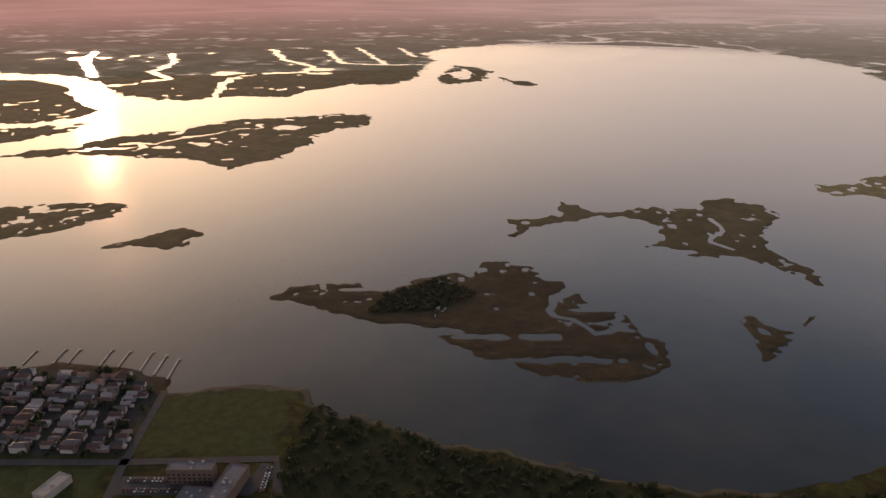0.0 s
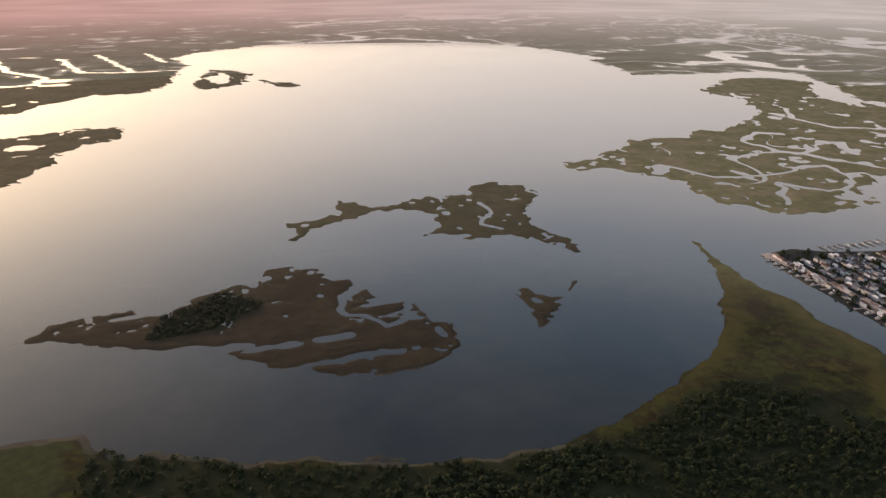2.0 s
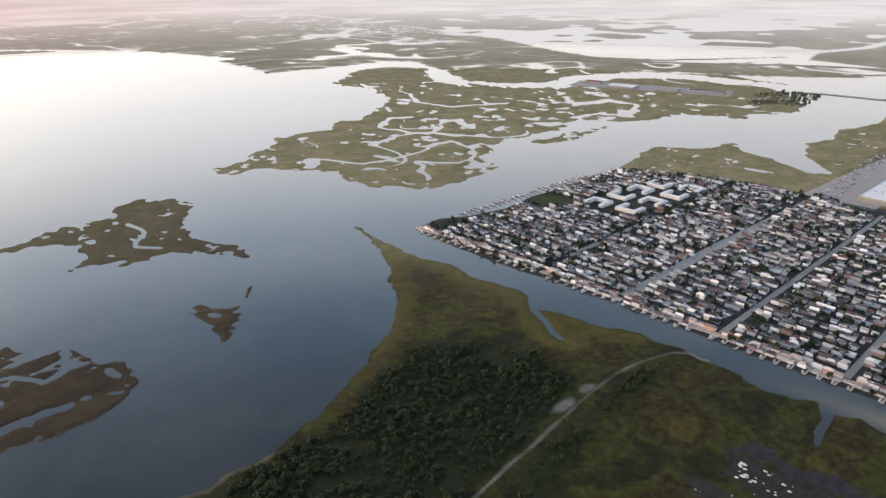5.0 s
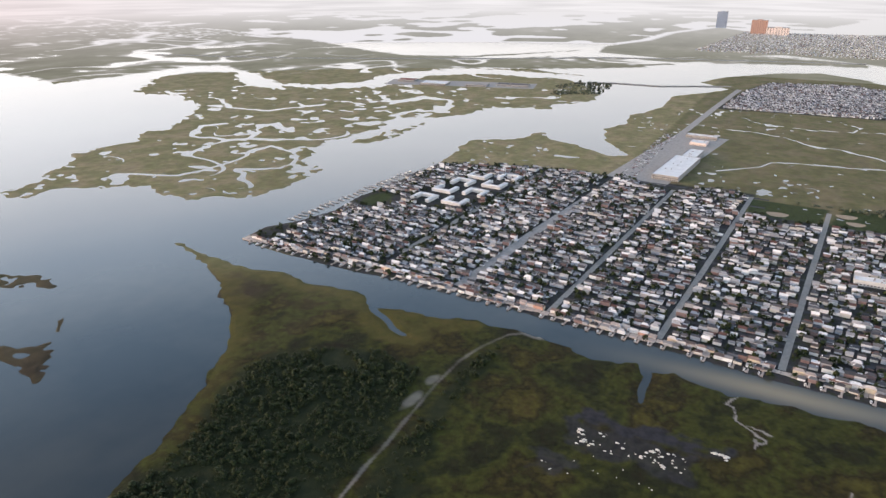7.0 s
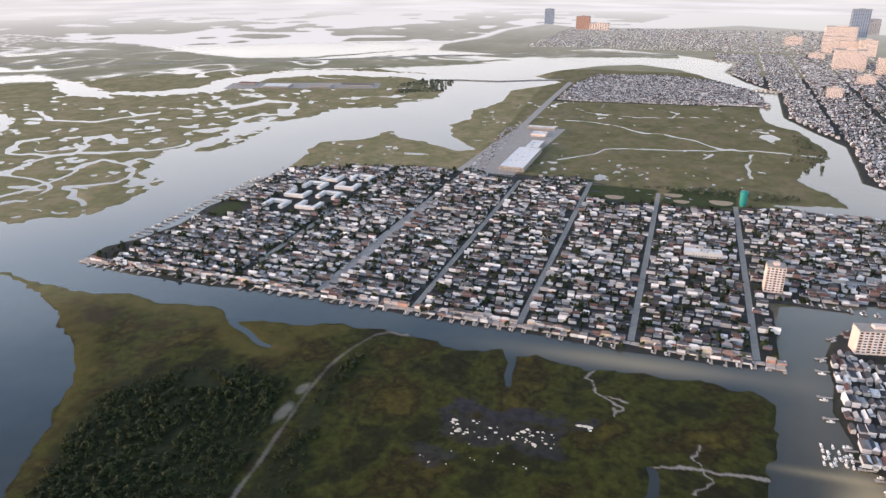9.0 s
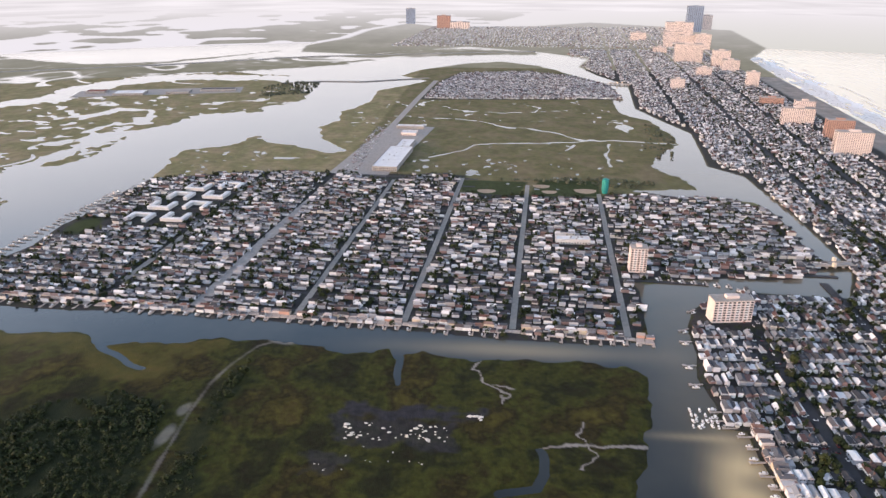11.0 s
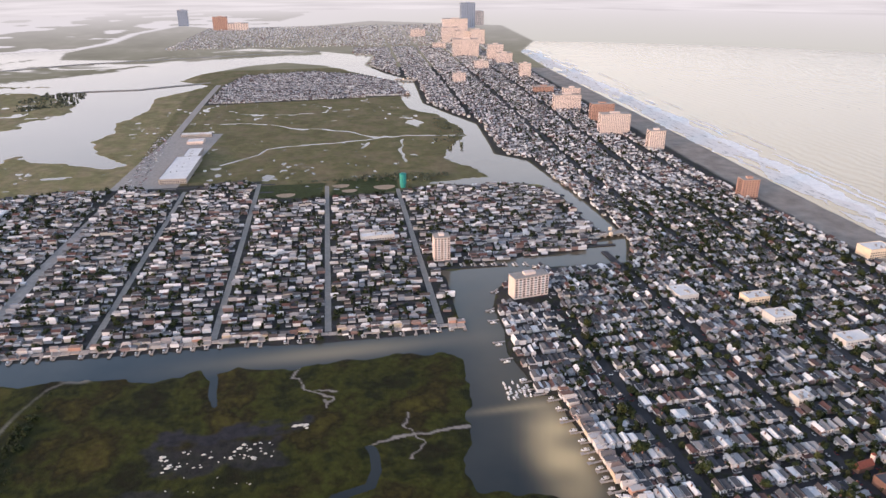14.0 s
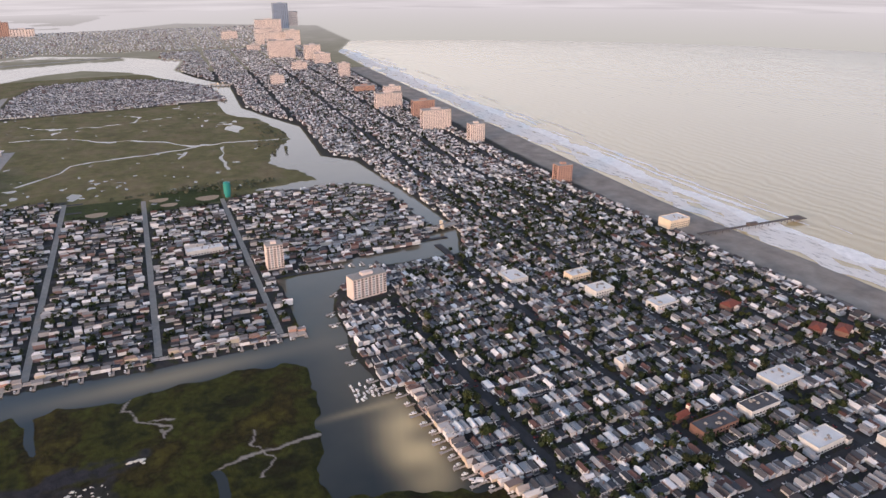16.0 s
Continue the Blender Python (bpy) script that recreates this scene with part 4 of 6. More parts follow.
def house_shapes(kind, w, l, h, rise):
    """Walls and roof of a house of width w (y), depth l (x), eaves height h."""
    wall, roof = Shape(), Shape()
    x0, x1, y0, y1 = -l / 2, l / 2, -w / 2, w / 2
    wall.box(x0, y0, 0, x1, y1, h)
    if kind in ("gable", "ell"):
        for x in (x0, x1):
            wall.face([(x, y0, h), (x, y1, h), (x, 0, h + rise)] if x == x1 else [(x, y1, h), (x, y0, h), (x, 0, h + rise)])
        roof.gable(x0, y0, x1, y1, h + 0.02, rise, trim=1)
        if kind == "ell":
            wall.box(x1, y0, 0, x1 + l * 0.35, y0 + w * 0.55, h * 0.6)
            roof.hip(x1 - 0.2, y0, x1 + l * 0.35, y0 + w * 0.55, h * 0.6, rise * 0.5, trim=1)
    elif kind == "hip":
        roof.hip(x0, y0, x1, y1, h + 0.02, rise, trim=1)
    elif kind == "cross":
        roof.gable(x0, y0, x1, y1, h + 0.02, rise, trim=1)
        wall.box(x1, -w * 0.3, 0, x1 + 2.2, w * 0.3, h)
        roof.gable(x1 - 1, -w * 0.3, x1 + 2.2, w * 0.3, h + 0.02, rise * 0.6, trim=1)
    else:
        roof.box(x0 - 0.15, y0 - 0.15, h - 0.2, x1 + 0.15, y1 + 0.15, h + 0.25, 1)
        roof.box(x0 + 0.15, y0 + 0.15, h + 0.2, x1 - 0.15, y1 - 0.15, h + 0.3)
        roof.box(x0 + 1, y0 + 1, h + 0.3, x0 + 3, y0 + 2.6, h + 1.2)
    wall.box(x0 - 1.9, y0 + 0.4, 0, x0, y1 - 0.4, 0.5)
    roof.box(x0 - 2.2, y0 + 0.1, h * 0.45, x0, y1 - 0.1, h * 0.45 + 0.25, bottom=True)
    return wall, roof


KINDS = []
for kind, w, l, h, rise in (("gable", 7.4, 13, 6.0, 3.0), ("hip", 8.4, 14, 6.2, 2.6), ("flat", 8.0, 15, 7.2, 0), ("ell", 8.0, 11, 5.6, 3.0), ("cross", 7.8, 12, 6.4, 3.2), ("gable", 8.6, 10, 3.6, 2.4), ("hip", 9.5, 16, 7.6, 2.4), ("flat", 9.5, 12, 4.2, 0), ("gable", 6.8, 16, 7.2, 2.6), ("cross", 9.0, 13, 7.5, 3.4), ("gable", 5.6, 5.5, 2.8, 1.6)):
    w, l, h, rise = w * 0.70, l * 0.80, h * 0.64, rise * 0.75
    KINDS.append((kind, w, l, h, rise, *house_shapes(kind, w, l, h, rise), *row_shapes(kind, w, l, h, rise)))

near_meshes = [(k[5].mesh("wall", M_WALL), k[6].mesh("roof", M_ROOF, M_TRIM)) for k in KINDS]
pane = Shape().box(-0.04, -0.55, 0, 0.04, 0.55, 1.5, 0, bottom=True).mesh("window", M_GLASS)
door_mesh = Shape().box(-0.05, -0.5, 0, 0.05, 0.5, 2.05, 0, bottom=True).mesh("door", M_TIMBER)
chimney_mesh = Shape().box(-0.4, -0.5, 0, 0.4, 0.5, 2.4, 0, 0.03).box(-0.5, -0.6, 2.4, 0.5, 0.6, 2.6).mesh("chimney", M_BRICK)
HOUSE_LABEL = {"gable": "two-storey house with pale siding under a pitched shingle roof", "hip": "shore house with light walls under a hipped roof",
               "flat": "box-shaped house with light walls and flat roof", "ell": "house with a low side wing and pitched roof", "cross": "house with crossing gables and a front porch"}


def near_house(x, y, z, turn, i):
    kind, w, l, h, rise, *_ = KINDS[i]
    hs = thing("house", HOUSE_LABEL[kind], "house", pose(x, y, z, 0, 0, turn), group="houses along the streets")
    wall = part("wall", near_meshes[i][0], hs)
    part("roof", near_meshes[i][1], hs)
    for wy in (-w * 0.26, w * 0.26):
        part("window", pane, wall, at=pose(-l / 2 - 0.03, wy, h * 0.55, 0, 0, 0))
    for wx in (-l * 0.25, l * 0.2):
        part("window", pane, wall, at=pose(wx, -w / 2 - 0.03, h * 0.35 + 0.3, 0, 0, 90))
        part("window", pane, wall, at=pose(wx, w / 2 + 0.03, h * 0.35 + 0.3, 0, 0, 90))
    part("door", door_mesh, wall, at=pose(-l / 2 - 0.05, 0, 0.5))
    if kind != "flat" and (int(x * 7 + y * 3) % 3 == 0):
        part("chimney", chimney_mesh, hs, at=pose(l * 0.15, w * 0.22, h + rise * 0.4))


SPECIAL = [(882, -172, 17), (742, -255, 27), (1225, -173, 22), (380, -418, 17), (354, -425, 14), (354, -440, 14), (357, -482, 14), (357, -498, 14), (300, -493, 15), (300, -508, 15), (521, -630, 20), (428, -685, 26), (382, -548, 20), (672, -517, 22), (618, -511, 22),
           (471, -429, 10), (768, -770, 30), (978, -95, 28), (1050, 560, 62), (1140, 535, 62), (985, 662, 42), (1240, 25, 60), (1250, -100, 60), (1330, 240, 60), (705, -440, 22)]


def free_lot(x, y, slack=0.0):
    return all((x - cx) ** 2 + (y - cy) ** 2 > (r + slack) ** 2 for cx, cy, r in SPECIAL)


LOTS = []     # x, y, turn, kind


def fill_rows(poly, xs, y0, y1, place, roads, depth_turn, margin=7.0, gap=(6.3, 8.2), empty=0.06, wide=False, along=False):
    """Rows of houses along avenues, inside a part of the plan and off the roads."""
    got = []
    for u in xs:
        for side in (-1, 1):
            v = y0 + rng.uniform(0, 6)
            while v < y1:
                face = 180 if side < 0 else 0
                if along:
                    # low houses lying lengthwise in two rows on each side
                    got.append((u + side * (9.4 + rng.uniform(-0.8, 0.8)), v, face + 90, int(rng.choice([0, 1, 2, 5, 5, 6, 7, 7, 8]))))
                    if rng.random() < 0.82:
                        got.append((u + side * (19.2 + rng.uniform(-0.8, 0.8)), v + rng.uniform(-2, 2), face + 90, int(rng.choice([0, 5, 5, 7, 7, 10, 1, 8]))))
                    v += rng.uniform(*gap)
                    continue
                got.append((u + side * (10.6 + rng.uniform(-0.7, 0.7)), v, face, -1))
                if not wide:
                    # a shed or a second small house at the back of some lots
                    if rng.random() < 0.42:
                        got.append((u + side * (19.8 + rng.uniform(-0.8, 0.8)), v + rng.uniform(-1, 1), face + (90 if rng.random() < 0.3 else 0), int(rng.choice([5, 7, 5, 10, 10]))))
                    v += rng.uniform(*gap)
                    continue
                if rng.random() < 0.9:
                    got.append((u + side * (20.5 + rng.uniform(-1.2, 1.2)), v + rng.uniform(-1, 1), face + (90 if rng.random() < 0.2 else 0), -1))
                if rng.random() < 0.55:
                    got.append((u + side * (29.5 + rng.uniform(-1, 1)), v + rng.uniform(-1, 1), face + (90 if rng.random() < 0.4 else 0), int(rng.choice([5, 7, 5, 3]))))
                v += rng.uniform(*gap)
    g = np.array(got)
    x, y = place(g[:, 0], g[:, 1])
    ok = (signed(x, y, poly, 60) > margin) & (rng.random(len(x)) > empty)
    for rv in roads:
        ok &= np.abs(g[:, 1] - rv) > 7.6
    for (xx, yy, tr, kd), good in zip(np.c_[x, y, g[:, 2], g[:, 3]], ok):
        if good and free_lot(xx, yy):
            LOTS.append((xx, yy, tr + depth_turn + rng.uniform(-2, 2), int(kd) if kd >= 0 else int(rng.integers(10))))


hx = lambda u, v: (u + v * 0.057, v + u * TILT)
fill_rows(TOWN_HEIGHTS, AVENUES, -420, 740, hx, MAIN_V + [540], -3.3, margin=5, gap=(8.4, 12.6), empty=0.05, along=True)
near_barrier = lambda u, v: (u - 0.02 * (v + 500), v - np.clip(u - 1250, 0, 9e9) * 0.085)
fill_rows(BARRIER, SIDE_STREETS[:24], -758, -195, near_barrier, BARRIER_ROADS, 0, margin=4.5)
fill_rows(BARRIER, [1310 + 66 * i for i in range(34)], -758, -100, near_barrier, BARRIER_ROADS, -5, margin=14, gap=(8.5, 12), empty=0.08, wide=True)
fill_rows(BARRIER, [3650 + i * 70 for i in range(17)], -760, 780, near_barrier, BARRIER_ROADS, -5, margin=40, gap=(13, 22), empty=0.25, wide=True)
fill_rows(TOWN_FAR, [2130 + i * 64 for i in range(12)], -330, 400, hx, [], -3.3, margin=10, wide=True)
fill_rows(VILLAGE, [-824 + i * 40 for i in range(15)], 488, 640, lambda u, v: (u, v), [], 0, margin=5, gap=(7, 10), empty=0.1)
# the quay row along the canal
QUAY_LOTS = []
for v in np.arange(-126, 765, 10.4):
    if all(abs(v - rv) > 6 for rv in MAIN_V) and rng.random() < 0.93:
        QUAY_LOTS.append((*hx(697 + 3.5 - max(0, v - 560) * 0.03, v), 86.7 + rng.uniform(-2, 2), int(rng.choice([0, 1, 2, 6, 7, 5]))))
# houses along the bulkhead of the barrier shore
for v in np.arange(345, 560, 7.6):
    QUAY_LOTS.append((v, -219.5 - max(0, 400 - v) * 0.45, 90 + rng.uniform(-4, 4), int(rng.choice([0, 1, 2, 4, 8]))))


def in_near(x, y):
    return 300 < x < 560 and -560 < y < -195


near_lots = sorted([q for q in LOTS if in_near(q[0], q[1])], key=lambda q: (q[0] - 250) ** 2 + (q[1] + 200) ** 2)[:300]
for x, y, t, k in near_lots:
    near_house(x, y, GROUND_Z, t, k)
taken = set((q[0], q[1]) for q in near_lots)
rest = [q for q in LOTS if (q[0], q[1]) not in taken and q[0] > 0]


def joined(name, label, category, lots, shapes, mats):
    """Many alike small buildings in one mesh."""
    vs, fs, ms, k = [], [], [], 0
    tri = []
    for i, (wall, roof) in enumerate(shapes):
        v = np.array(wall.v + roof.v)
        f = [q for q in wall.f] + [tuple(len(wall.v) + j for j in q) for q in roof.f]
        m_ = [0] * len(wall.f) + [1 + q for q in roof.m]
        t3, tm = [], []
        for q, mm in zip(f, m_):
            for j in range(1, len(q) - 1):
                t3.append((q[0], q[j], q[j + 1]))
                tm.append(mm)
        tri.append((v, np.array(t3), np.array(tm)))
    for i in range(len(shapes)):
        mine = np.array([q for q in lots if q[3] == i])
        if not len(mine):
            continue
        v, t3, tm = tri[i]
        X, Y, Z, s = far_place(mine[:, 0], mine[:, 1])
        Z = Z + GROUND_Z
        c, sn = np.cos(np.radians(mine[:, 2])), np.sin(np.radians(mine[:, 2]))
        grow = rng.uniform(0.85, 1.15, len(mine)) * np.where((mine[:, 1] > -180) & (mine[:, 0] > 600) | (mine[:, 1] > -430) & (mine[:, 0] > 880) & (mine[:, 0] < 1330), 0.86, 1.0)
        tall = rng.uniform(0.85, 1.2, len(mine))
        px = X[:, None] + s[:, None] * grow[:, None] * (c[:, None] * v[:, 0] - sn[:, None] * v[:, 1])
        py = Y[:, None] + s[:, None] * grow[:, None] * (sn[:, None] * v[:, 0] + c[:, None] * v[:, 1])
        pz = Z[:, None] + s[:, None] * tall[:, None] * v[:, 2]
        vs.append(np.stack([px, py, pz], -1).reshape(-1, 3))
        fs.append((np.arange(len(mine))[:, None, None] * len(v) + t3 + k).reshape(-1, 3))
        ms.append(np.tile(tm, len(mine)))
        k += len(mine) * len(v)
    me = mesh_from(name, np.concatenate(vs), np.concatenate(fs), list(mats), False)
    me.polygons.foreach_set("material_index", np.concatenate(ms).astype(np.int32))
    ob = new(name, me)
    return tagged(ob, label, category, kind="stuff")


joined("houses", "dense rows of small shore houses with grey and white roofs", "houses", rest, [(k[7], k[8]) for k in KINDS], (M_WALLS, M_ROOFS, M_TRIM))
joined("village_houses", "reddish houses of the shore village, darkened as backlit", "houses", [q for q in LOTS if q[0] < 0], [(k[7], k[8]) for k in KINDS], (M_WALLS_BACKLIT, M_ROOFS_BACKLIT, M_TRIM))
joined("waterfront_houses", "row of white and peach sun-tinted houses along the bulkhead", "houses", QUAY_LOTS, [(k[7], k[8]) for k in KINDS], (M_WALLS_SUN_WARMED, M_ROOFS_SUN_WARMED, M_TRIM))


# ---- larger buildings ----
def tower(name, label, x, y, w, d, h, turn=0.0, wall=None, floors=10, bays=6, fine=False, crown=None, z=GROUND_Z, scale=1.0, category="building"):
    """A tall block: walls, roof with parapet and plant room, window bands or single windows and balconies."""
    th = thing(name, label, category, pose(x, y, z, 0, 0, turn) @ Matrix.Scale(scale, 4))
    s = Shape().box(-d / 2, -w / 2, 0, d / 2, w / 2, h)
    body = part("wall", s.mesh("wall", wall or M_PEACH), th)
    r = Shape().box(-d / 2 - 0.2, -w / 2 - 0.2, h, d / 2 + 0.2, w / 2 + 0.2, h + 0.9)
    part("roof", r.mesh("roof", M_CONCRETE), th)
    part("plant_room", Shape().box(-d * 0.2, -w * 0.16, h + 0.9, d * 0.2, w * 0.16, h + 4.2).mesh("plant_room", crown or wall or M_PEACH), th)
    fh = h / (floors + 0.6)
    if fine:
        gl = Shape().box(-0.06, -w / bays * 0.3, 0, 0.06, w / bays * 0.3, fh * 0.55, bottom=True).mesh("window", M_GLASS)
        bl = Shape().box(-0.9, -w / bays * 0.42, -0.12, 0.02, w / bays * 0.42, 0.95, bottom=True).mesh("balcony", M_WHITE)
        for f in range(floors):
            for k in range(bays):
                yy = -w / 2 + (k + 0.5) * w / bays
                part("window", gl, body, at=pose(-d / 2 - 0.05, yy, fh * (f + 0.75)))
                if k % 2 and f:
                    part("balcony", bl, body, at=pose(-d / 2, yy, fh * (f + 0.35)))
    else:
        band = Shape()
        for f in range(floors):
            z0 = fh * (f + 0.75)
            for k in range(bays):
                yy = -w / 2 + (k + 0.5) * w / bays
                band.box(-d / 2 - 0.1, yy - w / bays * 0.24, z0, -d / 2 + 0.1, yy + w / bays * 0.24, z0 + fh * 0.42, bottom=True)
            for sy in (-1, 1):
                band.box(-d * 0.35, sy * w / 2 - 0.1, z0, d * 0.35, sy * w / 2 + 0.1, z0 + fh * 0.5, bottom=True)
        tagged(part("glazing", band.mesh("glazing", M_GLASS), body), "rows of small dark windows", kind="stuff")
    return th


tower("apartment_building", "peach ten-storey apartment block with balconies at the waterside", 882, -172, 22, 18, 34, -3, M_PEACH, 10, 5, True)
tower("apartment_building", "wide peach apartment block with balconies on the canal point", 748, -254, 46, 18, 27, 8, M_PEACH, 8, 9, True)
HOTELS = [(3079, -750, 109, 74, 0, 60), (2950, -845, 64, 64, 0, 40), (2830, -849, 62, 42, 0, 40), (2461, -815, 38, 49, 0, 28), (1854, -738, 75, 42, 0, 26), (1880, -760, 46, 56, 0, 24), (1697, -773, 59, 45, 1, 24), (1547, -739, 72, 49, 0, 26),
          (1390, -765, 35, 42, 0, 22), (1038, -758, 30, 33, 1, 22), (2394, -556, 44, 33, 0, 26), (4224, -963, 146, 77, 0, 60), (3580, -931, 70, 70, 0, 40), (3640, -870, 80, 60, 0, 40), (3300, -800, 70, 40, 0, 50), (2130, -767, 63, 21, 1, 24), (2700, -717, 54, 31, 0, 30), (3652, -784, 42, 54, 0, 30), (3900, -860, 90, 55, 0, 50), (3420, -700, 60, 26, 0, 40), (4000, -700, 80, 40, 0, 40)]
for x, y, w, h, mk, d in HOTELS:
    wall = (M_PEACH, M_TERRA, M_BLUEGLASS)[mk]
    X, Y, Z, k = (float(v) for v in far_place(np.array(float(x)), np.array(float(y))))
    tower("hotel_tower", ("peach seafront hotel slab lit by the low sun", "brick-red seafront apartment slab", "blue glass casino hotel tower")[mk], X + d / 2 * k, Y, w, d, h, -6, wall, max(5, int(h / 3.4)), max(6, int(w / 4.5)), z=Z + GROUND_Z - 1, scale=k)
for x, y, w, d, h, wall, label in ((4563, -1116, 91, 40, 149, M_BLUEGLASS, "tall blue glass tower at the far end of the strip"), (4740, -1232, 66, 50, 87, M_PEACH, "peach casino hotel tower in the haze"),
                                   (5056, 662, 61, 40, 98, M_BLUEGLASS, "blue glass tower beside the far marina"), (4684, 402, 85, 50, 78, M_TERRA, "bronze-red casino tower beside the far marina"), (4678, 299, 121, 60, 40, M_PEACH, "low pink casino block beside the far marina")):
    X, Y, Z, k = (float(v) for v in far_place(np.array(float(x)), np.array(float(y))))
    tower("casino_tower", label, X, Y, w, d, h, 0, wall, 20, 8, z=Z - 1, scale=k)


def flat_hall(name, label, x, y, l, w, h, turn, wall, roof, category="building", units=6):
    """A low flat-roofed building with parapet, roof units and a row of windows."""
    th = thing(name, label, category, pose(x, y, GROUND_Z, 0, 0, turn))
    body = part("wall", Shape().box(-l / 2, -w / 2, 0, l / 2, w / 2, h).mesh("wall", wall), th)
    s = Shape().box(-l / 2 + 0.4, -w / 2 + 0.4, h - 0.3, l / 2 - 0.4, w / 2 - 0.4, h + 0.12)
    part("roof", s.mesh("roof", roof), th)
    for x0, y0, x1, y1 in ((-l / 2 - 0.1, -w / 2 - 0.1, l / 2 + 0.1, -w / 2 + 0.4), (-l / 2 - 0.1, w / 2 - 0.4, l / 2 + 0.1, w / 2 + 0.1), (-l / 2 - 0.1, -w / 2 + 0.4, -l / 2 + 0.4, w / 2 - 0.4), (l / 2 - 0.4, -w / 2 + 0.4, l / 2 + 0.1, w / 2 - 0.4)):
        part("parapet", Shape().box(x0, y0, h, x1, y1, h + 0.8).mesh("parapet", wall), th)
    unit = Shape().box(-1.2, -0.9, 0, 1.2, 0.9, 1.3).box(-0.6, -0.6, 1.3, 0.6, 0.6, 1.6).mesh("roof_unit", M_CONCRETE)
    for i in range(units):
        part("roof_unit", unit, th, at=pose(float(rng.uniform(-l * 0.38, l * 0.38)), float(rng.uniform(-w * 0.3, w * 0.3)), h + 0.12))
    win = Shape().box(-0.05, -1.1, 0, 0.05, 1.1, 1.4, bottom=True).mesh("window", M_GLASS)
    for f in range(max(1, int(h / 3.6))):
        for i in range(int(w / 4)):
            part("window", win, body, at=pose(-l / 2 - 0.03, -w / 2 + 2.2 + i * 4, 1.2 + f * 3.5))
    return th


flat_hall("warehouse", "long white-roofed shopping hall beside a car park", 1420, 237, 170, 50, 9, -4, M_CONCRETE, M_WHITE)
flat_hall("warehouse", "white-roofed extension of the shopping hall", 1540, 228, 76, 30, 8, -4, M_CONCRETE, M_WHITE)
flat_hall("store", "small flat-roofed store on the car park", 1665, 235, 30, 36, 6, -4, M_PEACH, M_WHITE, units=3)
flat_hall("store", "pale flat-roofed store on the car park", 1735, 240, 20, 70, 6, -4, M_CONCRETE, M_WHITE, units=3)
strip("pavement", [(1305, 292), (1500, 272), (1755, 240)], 118, M_CONCRETE, "wide grey car park with faded bays", 1.05)
M_PALE = plain("pale_stucco", (0.60, 0.59, 0.57), 0.8, scale=0.12, amount=0.3)
for x, y, l, w, h, roof, lab in ((354, -432, 17, 42, 8, M_DARKROOF, "brick school hall with a dark flat roof"), (357, -490, 17, 38, 9, M_DARKROOF, "pale parish school with a dark flat roof"), (299, -500, 20, 36, 7, M_WHITE, "low hall with a bright white roof"),
                           (382, -548, 24, 38, 8, M_WHITE, "low white commercial building"), (672, -517, 18, 30, 9, M_WHITE, "bright cream hall among the houses"), (618, -511, 22, 28, 12, M_WHITE, "boxy white hall among the houses"),
                           (768, -772, 26, 40, 14, M_WHITE, "pale yellow beachfront block"), (978, -95, 16, 50, 7, M_WHITE, "long white-roofed school among the houses"), (471, -429, 14, 16, 9, M_WHITE, "small bright white hall"), (705, -440, 30, 26, 7, M_WHITE, "flat white building by the basin"), (270, -560, 20, 30, 7, M_CONCRETE, "grey-roofed hall among the houses"), (560, -560, 20, 34, 8, M_WHITE, "white flat-roofed block near the avenue")):
    flat_hall("hall", lab, x, y, l, w, h, 2, M_BRICK if "brick" in lab else M_CREAM if "cream" in lab or "yellow" in lab else M_PALE, roof)


def church(x, y, turn):
    th = thing("church", "orange brick church with red tiled roof and square tower", "church", pose(x, y, GROUND_Z, 0, 0, turn) @ Matrix.Scale(0.62, 4))
    s = Shape().box(-14, -6, 0, 14, 6, 8)
    for xx, o in ((-14, 1), (14, -1)):
        s.face([(xx, 6 * o, 8), (xx, -6 * o, 8), (xx, 0, 14)])
    part("wall", s.mesh("wall", M_BRICK), th)
    part("roof", Shape().gable(-14, -6, 14, 6, 8.02, 6).mesh("roof", M_TILE), th)
    part("tower", Shape().box(-18, -2.6, 0, -14.05, 2.6, 19).mesh("tower", M_PEACH), th)
    part("spire", Shape().hip(-18, -2.6, -14.05, 2.6, 19.3, 2.5).mesh("spire", M_TILE), th)


church(378, -416, 100)
for x, y, t in ((521, -630, 10), (436, -672, 25), (420, -695, 25)):
    th = thing("civic_building", "brick civic building with a red tiled hipped roof", "building", pose(x, y, GROUND_Z, 0, 0, t) @ Matrix.Scale(0.8, 4))
    part("wall", Shape().box(-9, -14, 0, 9, 14, 8).mesh("wall", M_BRICK), th)
    part("roof", Shape().hip(-14, -9, 14, 9, 8.02, 4.5).mesh("roof", M_TILE), th, at=pose(0, 0, 0, 0, 0, 90))
    part("portico", Shape().box(-12, -5, 0, -9.02, 5, 6).gable(-12, -5, -9.3, 5, 6.02, 2).mesh("portico", M_PEACH), th)


